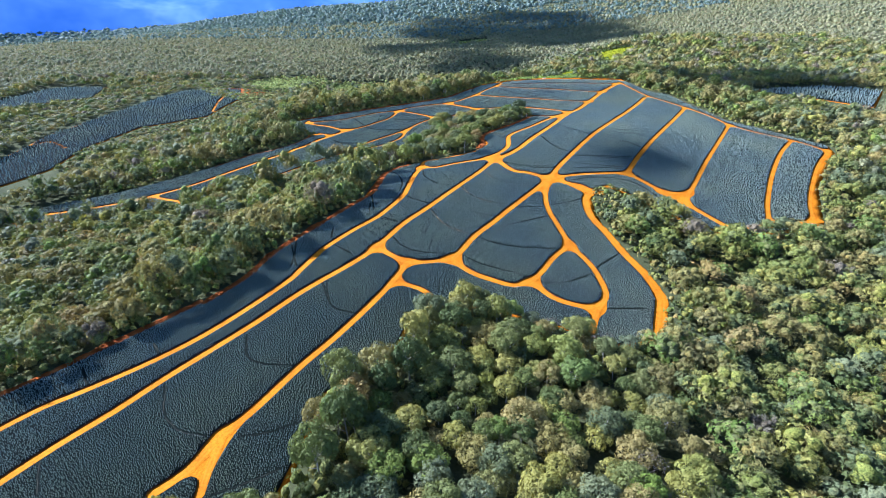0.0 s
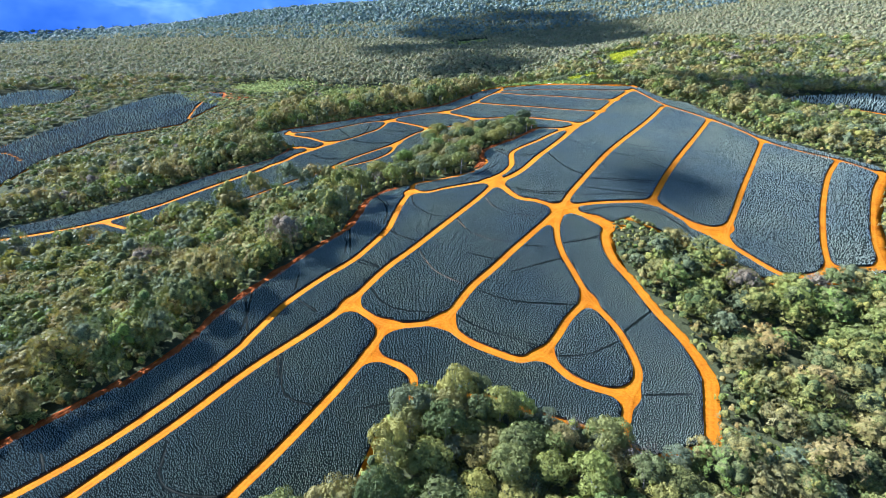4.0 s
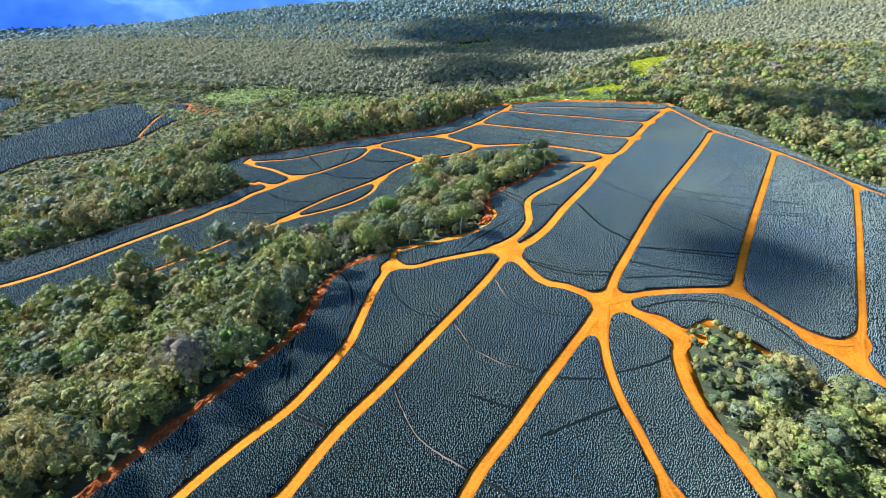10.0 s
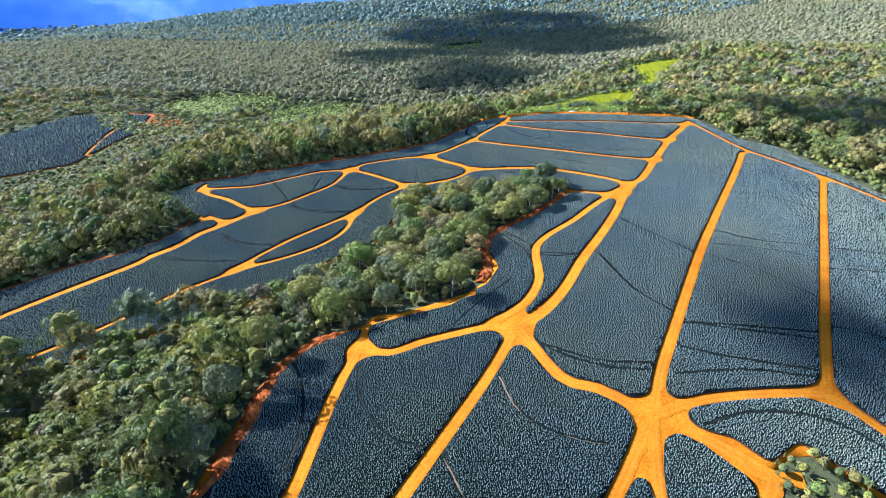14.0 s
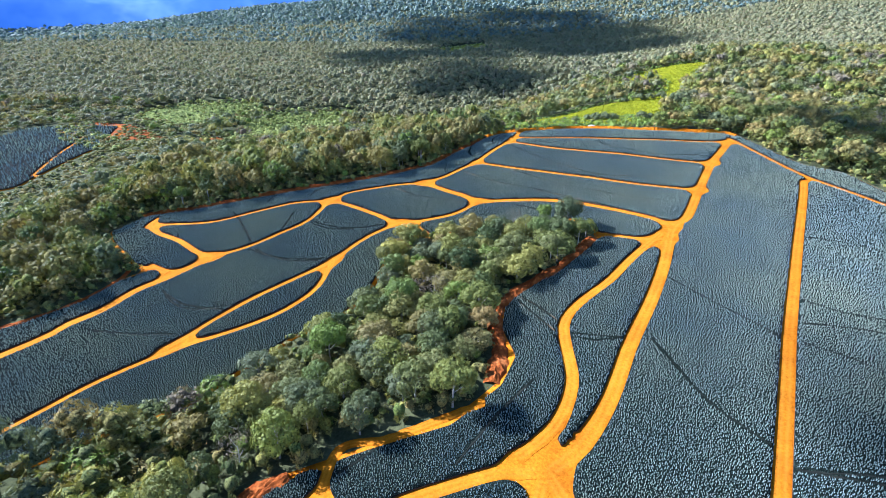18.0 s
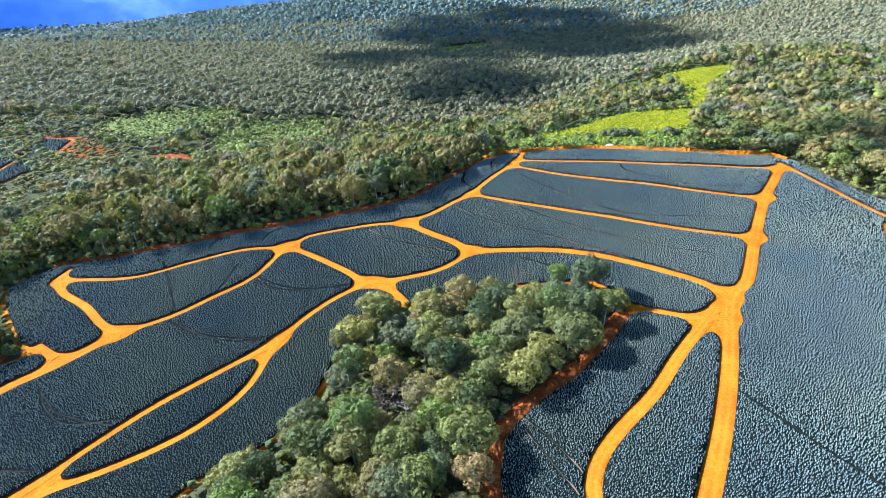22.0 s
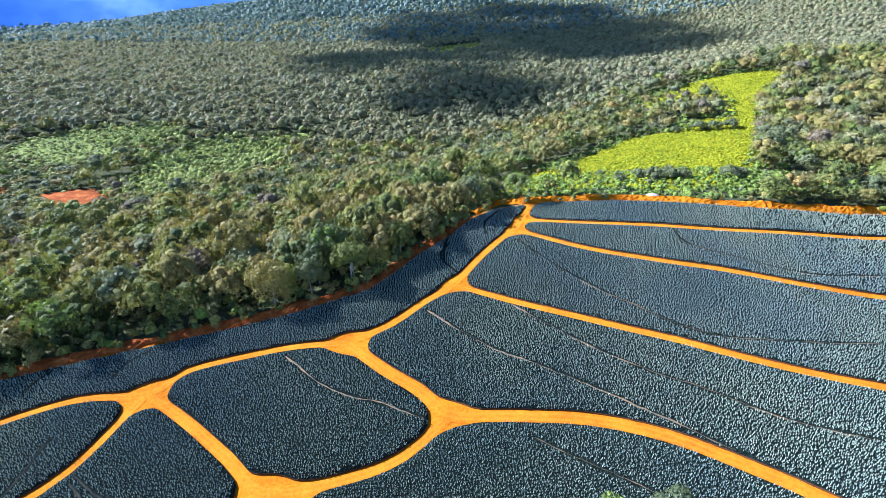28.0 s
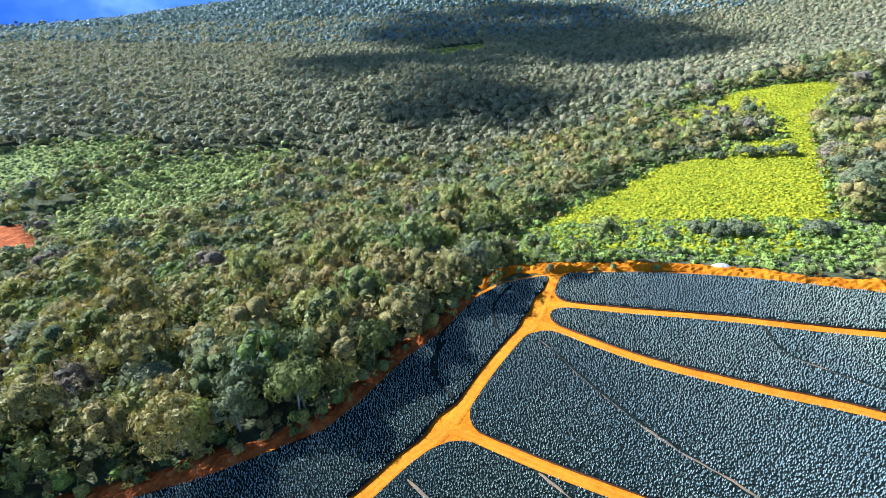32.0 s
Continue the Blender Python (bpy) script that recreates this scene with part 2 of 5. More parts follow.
M_TWIG = foliage("dry_twigs", [(0.0, (0.16, 0.13, 0.10)), (1.0, (0.22, 0.18, 0.14))], 0.9, 0.1)
C_VERGE, S_VERGE = canopy("verge_canopy", [(0.0, (0.12, 0.17, 0.035)), (1.0, (0.21, 0.26, 0.05))], 1.8, 0.5), foliage("verge_spray", [(0.0, (0.14, 0.20, 0.035)), (1.0, (0.24, 0.29, 0.055))], gaps=1.9)
M_GRASS = foliage("bright_meadow_leaf", [(0.0, (0.17, 0.185, 0.008)), (0.5, (0.27, 0.255, 0.006)), (1.0, (0.11, 0.15, 0.012))], 0.8, 0.03, 0.05)
C_FERN = canopy("fern_clump", [(0.0, (0.23, 0.235, 0.007)), (0.5, (0.30, 0.285, 0.006)), (1.0, (0.18, 0.205, 0.010))], 2.6, 0.3, 0.52, 1.25)
M_BARK = ground_like("pale_bark", [(0.3, (0.22, 0.20, 0.17)), (0.7, (0.42, 0.39, 0.34))], 0.6, 4.0)
M_MEADOW = ground_like("meadow_ground", [(0.3, (0.19, 0.205, 0.009)), (0.7, (0.26, 0.255, 0.010))], 0.05, 0.8)
M_CLEARING = ground_like("clearing_grass", [(0.3, (0.12, 0.15, 0.035)), (0.7, (0.22, 0.245, 0.06))], 0.05, 0.8)


# ---- plan ----
ROADS = {
    "upper_w": (3.4, [(-124.5, 111.5), (-116.6, 119.4), (-108.0, 125.0), (-92.4, 137.0), (-77.4, 152.9), (-58.0, 181.4), (-54.6, 189.1), (-47.8, 204.5), (-42.7, 212.5), (-33.8, 223.5), (-24.4, 233.7), (-19.2, 242.3), (-13.7, 253.1), (-10.9, 260.5), (-8.4, 275.2), (-5.5, 291.4), (-1.6, 306.2)]),
    "ridge_s": (3.5, [(-109.5, 91.9), (-102.1, 102.7), (-93.0, 114.1), (-84.6, 126.7), (-74.8, 139.8), (-63.2, 155.0), (-49.4, 174.4), (-31.6, 193.6), (-22.4, 205.5), (-10.4, 226.1), (1.3, 241.5), (20.0, 268.6), (34.4, 289.9), (46.0, 309.8)]),
    "ridge_n": (4.2, [(46.0, 309.8), (55.0, 315.5), (65.5, 327.9), (76.9, 345.4), (91.8, 366.0), (104.8, 386.2), (120.2, 412.4), (129.8, 420.7), (146.5, 444.4), (166.7, 472.1), (182.0, 489.7), (192.6, 501.9)]),
    "mid_s": (3.2, [(-67.6, 85.3), (-62.0, 91.3), (-57.2, 101.9), (-50.9, 112.0), (-41.6, 129.8), (-32.8, 143.9), (-20.7, 165.1), (-12.6, 181.2), (-8.0, 192.7)]),
    "fork_s": (2.6, [(-55.8, 83.6), (-56.5, 91.9), (-56.6, 102.5)]),
    "bend_w": (3.2, [(-22.4, 205.5), (-16.0, 198.9), (-8.0, 192.7), (1.0, 192.5), (11.8, 194.6)]),
    "cross": (3.3, [(11.8, 194.6), (18.7, 185.6), (27.8, 179.9), (36.6, 176.3), (44.2, 179.0), (50.4, 169.7), (57.9, 165.0), (67.6, 162.5)]),
    "star_s": (3.4, [(11.8, 194.6), (16.3, 201.4), (23.7, 214.0), (33.9, 226.4), (44.4, 240.0), (64.1, 263.9), (73.1, 274.5)]),
    "loop_e": (3.0, [(73.1, 274.5), (66.4, 254.6), (64.8, 238.5), (66.3, 224.5), (67.4, 213.4), (68.0, 207.9), (72.8, 194.6), (74.2, 186.2), (74.4, 176.2), (72.7, 169.3), (67.6, 162.5), (63.1, 153.5), (59.4, 146.3)]),
    "loop_w": (3.0, [(44.2, 179.0), (50.9, 187.6), (57.8, 197.4), (68.0, 207.9)]),
    "spit": (4.4, [(79.0, 270.9), (86.5, 264.8), (92.5, 257.6), (88.2, 251.7), (85.7, 240.3), (86.1, 229.4), (88.6, 219.7), (91.8, 200.9), (95.2, 187.7), (96.3, 177.0), (96.2, 169.1), (90.1, 155.2), (84.8, 145.0)]),
    "south_e": (3.2, [(73.1, 274.5), (84.8, 277.9), (96.2, 279.1), (110.2, 279.1), (119.8, 277.7), (124.9, 269.9), (130.9, 258.1), (135.3, 248.8), (139.4, 243.2), (151.1, 219.9), (161.6, 218.2), (173.1, 220.8), (189.2, 221.2), (200.6, 223.1)]),
    "lane_a": (3.6, [(73.1, 274.5), (81.2, 288.6), (90.4, 302.0), (107.2, 326.0), (122.1, 347.0), (145.2, 377.8), (183.5, 428.3), (198.3, 448.7)]),
    "lane_b": (3.2, [(119.8, 277.7), (132.8, 296.8), (151.3, 322.6), (180.8, 362.1), (216.2, 409.6)]),
    "lane_c": (2.8, [(139.4, 243.2), (146.0, 253.2), (154.8, 264.5), (171.8, 287.7), (196.1, 319.9), (226.4, 360.3)]),
    "lane_d": (2.8, [(172.4, 221.3), (181.8, 239.2), (201.9, 268.9), (227.2, 300.9), (246.5, 320.9)]),
    "lane_e": (2.8, [(196.5, 223.3), (204.1, 237.9), (219.5, 258.9), (241.1, 284.6), (263.5, 306.1)]),
    "rim_e": (2.6, [(195.7, 508.0), (198.5, 483.1), (202.4, 455.8), (210.6, 434.4), (217.7, 413.2), (221.2, 400.9), (225.1, 381.6), (227.4, 360.1), (236.9, 340.8), (251.6, 322.9), (260.6, 303.0)]),
    "rim_n": (4.6, [(62.8, 545.6), (73.5, 553.2), (86.2, 551.4), (98.5, 548.8), (118.2, 543.9), (135.9, 536.8), (152.6, 530.3), (169.7, 525.7), (186.4, 521.6), (195.8, 521.7), (203.0, 512.4)]),
    "nw": (3.0, [(23.6, 479.3), (34.5, 484.6), (43.7, 492.5), (52.2, 499.0), (61.8, 512.2), (70.7, 522.9), (75.1, 527.0), (85.6, 547.7)]),
    "terrace_a": (2.6, [(75.1, 527.0), (93.0, 511.6), (111.2, 501.3), (128.6, 493.2), (144.1, 484.6), (159.1, 477.4), (170.3, 473.9)]),
    "terrace_b": (2.6, [(79.1, 533.9), (97.1, 527.1), (118.2, 520.6), (138.1, 514.0), (157.7, 508.9), (176.5, 503.8), (190.2, 502.1)]),
    "terrace_c": (2.6, [(52.2, 499.0), (66.8, 489.4), (80.3, 481.7), (92.6, 474.7), (104.0, 468.5), (114.4, 462.1), (127.6, 454.7), (140.4, 448.9), (149.3, 445.2)]),
    "sweep": (3.5, [(23.6, 479.3), (33.6, 468.9), (41.6, 461.9), (48.6, 454.3), (61.3, 452.1), (76.7, 449.1), (90.4, 443.2), (101.8, 434.9), (109.7, 428.2), (116.5, 421.3), (120.2, 412.4)]),
    "west_n": (2.6, [(-105.5, 460.0), (-82.6, 455.8), (-70.6, 456.5), (-56.4, 462.5), (-39.1, 468.5), (-22.2, 468.5), (-15.3, 474.7), (-3.7, 477.6), (10.1, 479.7), (23.6, 479.3)]),
    "cross_w": (2.8, [(-22.2, 468.5), (-9.5, 459.2), (2.4, 449.3), (12.0, 441.2), (27.9, 442.1), (38.6, 445.6), (48.6, 454.3)]),
    "stub_w": (3.1, [(13.5, 440.4), (20.0, 434.8), (25.6, 425.6)]),
    "valley_a": (2.6, [(12.0, 441.2), (-1.4, 431.5), (-12.8, 416.0), (-17.1, 398.4), (-23.7, 388.4), (-31.7, 381.5), (-43.0, 375.4), (-55.3, 370.0), (-73.7, 357.4), (-85.5, 345.6), (-99.1, 333.3), (-112.8, 324.6), (-145.6, 308.1), (-155.7, 304.2), (-185.0, 303.0)]),
    "valley_b": (2.6, [(-12.8, 416.0), (-25.2, 406.2), (-39.2, 394.7), (-48.0, 385.1), (-55.7, 375.3), (-60.2, 369.8)]),
    "valley_c": (4.4, [(-64.5, 424.2), (-77.0, 411.6), (-85.8, 404.4), (-92.8, 393.8), (-101.0, 387.4), (-108.8, 378.8), (-150.7, 351.0), (-165.2, 343.4), (-182.2, 338.6), (-210.4, 334.4), (-227.3, 333.1), (-262.0, 330.0)]),
    "valley_e": (2.6, [(-22.2, 468.5), (-29.6, 449.7), (-40.2, 439.8), (-51.5, 430.4), (-64.5, 424.2)]),
    "hook": (2.8, [(-105.4, 467.5), (-105.5, 460.0), (-97.2, 449.9), (-83.9, 440.1), (-72.5, 429.3), (-64.5, 424.2)]),
    "hook_b": (2.7, [(-78.6, 415.2), (-88.1, 421.6)]),
    "wood_e": (2.8, [(114.6, 403.5), (105.8, 404.7), (98.0, 408.5), (90.7, 412.7)]),
    "s_curve": (3.5, [(114.4, 408.9), (96.3, 392.1), (83.5, 378.8), (73.4, 370.6), (66.1, 363.8), (61.9, 356.6), (60.0, 345.4), (58.8, 336.8), (55.9, 329.4), (51.1, 322.2), (45.5, 317.4), (40.6, 314.3)]),
    "saddle": (3.6, [(-1.6, 306.2), (7.7, 303.0), (16.0, 306.3), (26.2, 308.9), (36.7, 310.9), (46.0, 309.8)]),
    "wood_s": (2.6, [(-1.6, 306.2), (1.2, 321.7), (11.5, 323.3), (19.3, 325.7), (27.5, 328.4), (34.6, 330.4)]),
    "bank": (3.2, [(88.0, 409.8), (78.8, 399.6), (66.6, 388.5), (56.9, 382.5), (49.0, 375.9), (44.6, 369.5), (42.6, 358.8), (42.3, 349.1), (38.2, 337.6)]),
    "edge_w": (2.6, [(-8.8, 315.5), (-16.7, 311.0), (-23.1, 301.7), (-25.4, 292.4), (-26.4, 280.3), (-28.6, 270.4), (-30.8, 262.2), (-51.0, 235.0), (-69.8, 207.6), (-76.5, 188.8), (-88.0, 171.4)]),
    "far_a": (2.8, [(-368.1, 478.1), (-359.4, 487.5), (-333.6, 470.5)]),
    "far_b": (2.8, [(-231.2, 563.8), (-239.5, 606.5), (-248.1, 650.8), (-279.0, 667.3)]),
    "far_c": (1.4, [(-249.1, 643.4), (-255.8, 579.0), (-277.2, 548.7)]),
    "l29": (2.8, [(-191.9, 336.3), (-176.3, 324.2), (-158.1, 309.4), (-166.3, 303.4)]),
    "yard": (3.5, [(87.7, 264.6), (91.0, 259.1), (99.7, 256.8)]),
    "spur": (2.8, [(-10.7, 177.4), (-3.2, 173.7), (1.4, 169.0), (0.9, 162.6), (-0.9, 158.0)]),
    "far_e": (2.8, [(310.7, 465.0), (322.1, 463.3), (328.0, 446.6)]),
    "link": (3.8, [(46.0, 309.8), (53.5, 288.3), (62.5, 283.3), (73.1, 274.5)]),
    "tri_e": (2.6, [(131.7, 255.3), (139.6, 253.7), (146.0, 253.2)]),
    "far_d": (1.6, [(-337.7, 550.5), (-311.7, 599.0), (-279.6, 657.1)]),
    "far_f": (3.1, [(-279.0, 690.0), (-264.8, 690.3), (-237.0, 686.3), (-224.7, 671.6), (-222.5, 637.6)]),
}
PLOT_MAIN = [(-157.2, 119.0), (-136.4, 126.2), (-125.0, 136.4), (-88.6, 172.4), (-77.2, 190.0), (-69.8, 207.6), (-33.1, 257.7), (-25.3, 298.4), (-16.6, 313.6), (8.3, 321.2), (27.0, 325.7), (40.2, 336.7), (45.7, 346.9), (44.0, 360.0), (46.5, 370.0), (50.5, 375.5), (58.5, 381.8), (68.5, 388.0), (80.5, 399.5), (90.0, 410.0), (90.5, 419.0), (84.0, 428.0), (70.0, 429.5), (54.0, 430.5), (38.0, 430.0), (25.0, 425.7), (16.1, 431.5), (7.9, 414.2), (2.0, 390.6), (-6.9, 378.0), (-20.0, 370.0), (-42.6, 344.0), (-51.2, 339.8), (-62.8, 334.8), (-71.5, 329.2), (-83.0, 326.6), (-93.2, 319.5), (-99.2, 312.8), (-105.3, 307.4), (-198.0, 293.0), (-232.0, 296.0), (-268.0, 312.0), (-292.0, 330.0), (-262.0, 350.0), (-160.5, 376.4), (-148.9, 381.0), (-135.6, 387.9), (-119.8, 391.3), (-103.7, 400.7), (-95.3, 412.8), (-85.1, 418.8), (-94.5, 422.8), (-116.1, 446.3), (-123.9, 458.6), (-113.7, 470.7)]
PLOT_MAIN += [(-109.7, 472.7), (-91.4, 472.3), (-70.9, 476.4), (-49.9, 481.4), (-11.2, 489.2), (7.8, 494.0), (27.6, 501.3), (33.7, 507.2), (42.4, 518.1), (52.2, 527.5), (62.3, 540.9), (70.3, 546.2), (84.4, 547.9), (97.7, 545.7), (117.1, 541.0), (135.1, 535.2), (151.7, 528.8), (168.1, 523.5), (183.9, 518.6), (205.3, 516.7), (204.8, 512.7), (206.2, 490.4), (211.2, 467.2), (223.2, 455.1), (231.2, 370.8), (251.9, 335.5), (266.3, 313.4), (262.2, 301.0), (219.6, 255.9), (197.0, 217.8), (172.5, 214.2), (146.8, 213.5), (137.4, 223.0), (129.0, 230.7), (118.0, 248.1), (104.1, 265.1), (92.2, 259.3), (88.2, 238.7), (88.2, 214.5), (92.0, 197.3), (95.2, 182.7), (93.9, 168.5), (82.9, 145.1), (64.6, 140.8), (58.7, 148.7), (42.8, 153.4), (22.5, 162.2), (0.6, 161.9), (-7.8, 148.1), (-12.9, 130.3), (-31.0, 117.7), (-34.6, 95.1), (-37.1, 81.8), (-81.1, 69.8), (-133.6, 73.2)]
PLOT_WEST = [(-373.9, 381.1), (-372.8, 439.3), (-370.9, 506.2), (-345.7, 574.6), (-307.1, 678.9), (-239.7, 694.5), (-218.3, 616.5), (-229.9, 547.6), (-291.2, 524.3), (-318.3, 470.6), (-318.2, 420.5), (-334.2, 384.1)]
PLOT_FAR_WEST = [(-539.9, 618.6), (-526.7, 654.7), (-502.4, 726.0), (-430.2, 719.4), (-412.2, 654.4), (-465.5, 625.2), (-489.0, 602.7)]
PLOT_EAST = [(296.7, 464.4), (328.1, 470.1), (381.2, 473.9), (406.5, 437.8), (356.3, 386.1), (334.0, 418.7), (313.7, 439.2)]
RISE_WIDE = [-45.3, -87.3, -29.4, -62.9, -64.1, -36.5, -22.8, 127.8, -42.8, 109.4, 4.6, 4.6, -65.9, 5.6, 22.7, -69.3, 75.5, -10.6, 65.0, 102.0, -75.4, 43.7, 90.4, 51.2, 92.3]
RISE_NEAR = [-1.8, -3.0, -6.8, -9.7, -7.4, 4.7, -0.3, 5.2, 5.1, -4.0, 4.8, 0.6, 5.5, -6.0, 6.3, -0.3, 7.1, -1.1, 1.0, 4.5, -21.1, -2.2, -15.2, 14.0, -7.5, 9.3, 16.1, -22.9, -4.3, -2.4, 6.6, -2.9, 7.4, -5.4, 16.7, -7.4, -7.5, -4.4, 4.2, 8.0, -21.5, 25.0]
RISE_FINE = [0.0, 0.0, 0.0, 0.1, 0.5, 1.0, 0.5, 0.0, 0.0, -0.1, -0.2, 0.0, 0.2, 0.6, 1.9, 1.5, 0.3, 0.0, -0.2, -0.5, 0.4, 1.3, -0.8, -0.2, 1.7, 0.7, 0.1, -0.2, -0.7, 0.8, 2.9, -1.0, -2.6, 0.5, 1.2, 0.5, 0.1, -0.2, -0.6, 0.5, 0.5, -0.5, -0.7, 0.8, 1.0, 0.2, 0.4, -0.9, -1.1, 2.4, 2.6, -1.3, 0.1, 1.2, 0.1, 0.4, 0.0, -0.3, 1.0, 1.0, -1.0, 0.4, 1.2, 0.0, 0.1, 0.2, 0.0, -0.2, -0.2, -0.2, 0.7, 0.9, 0.0, 0.0, 0.0, 0.0, -0.1, 0.0, 0.1, 0.4, 0.4]
MEADOW = [(71, 570), (84, 580), (95, 592), (108, 606), (131, 630), (172, 667), (201, 659), (217, 677), (245, 662), (212, 612), (176, 564), (161, 549), (138, 550), (118, 560), (94, 565)]
MEADOW_UPPER = [(217, 748), (237, 757), (265, 762), (293, 755), (315, 741), (297, 716), (262, 689), (242, 661), (234, 665), (246, 690), (256, 709), (238, 722), (212, 730)]
CLEARING_W = [(-237, 711), (-240, 756), (-205, 796), (-157, 810), (-164, 744), (-202, 689)]
CLEARING_S = [(-118, 640), (-138, 658), (-131, 685), (-118, 719), (-98, 741), (-79, 772), (-65, 749), (-79, 694), (-94, 670), (-99, 644), (-104, 629)]
GLADE_FAR = [(44, 1250), (156, 1310), (161, 1206), (84, 1177)]
VERGE = [(60, 566), (76, 582), (100, 588), (180, 566), (212, 546), (206, 534), (176, 538), (151, 536), (117, 547), (89, 557)]
BARE_SOIL = [[(-267.5, 700.7), (-228.3, 692.0), (-181.9, 645.6), (-200.8, 632.6), (-241.4, 660.1)], [(-162.9, 642.2), (-142.6, 655.3), (-113.6, 624.9), (-144.0, 617.6)]]
CLEARING_N = [(-144, 736), (-124, 782), (-50, 811), (-47, 778), (-87, 712), (-128, 696)]
TRODDEN = [
    [(2.2, 244.0), (6.8, 228.8), (13.0, 220.6), (21.7, 214.9)],
    [(20.7, 269.3), (25.0, 255.6), (33.3, 248.2), (43.4, 244.5)],
    [(37.4, 289.3), (40.6, 277.6), (48.6, 270.3), (59.0, 267.2)],
    [(20.4, 267.3), (22.6, 262.1), (24.1, 258.0)],
    [(52.6, 375.7), (57.2, 368.3), (61.3, 358.6)],
    [(44.3, 488.4), (58.5, 473.4), (74.9, 461.4), (87.4, 450.7), (97.0, 441.9), (104.0, 435.4), (110.2, 429.6)],
    [(67.2, 487.1), (78.4, 474.4), (91.6, 461.3), (102.9, 453.2), (114.8, 443.7), (127.8, 437.6)],
    [(74.7, 519.5), (85.0, 499.5), (98.3, 482.1), (111.3, 469.6), (128.7, 464.4), (147.5, 461.2)],
    [(8.7, 476.2), (19.4, 465.8), (31.6, 459.5), (45.1, 452.8)],
    [(64.6, 446.1), (74.1, 438.6), (83.7, 431.6)],
    [(124.3, 516.5), (124.7, 507.7), (134.4, 498.4), (149.1, 488.1), (166.9, 484.7)],
    [(52.1, 372.5), (56.3, 361.5), (58.8, 355.1)],
]
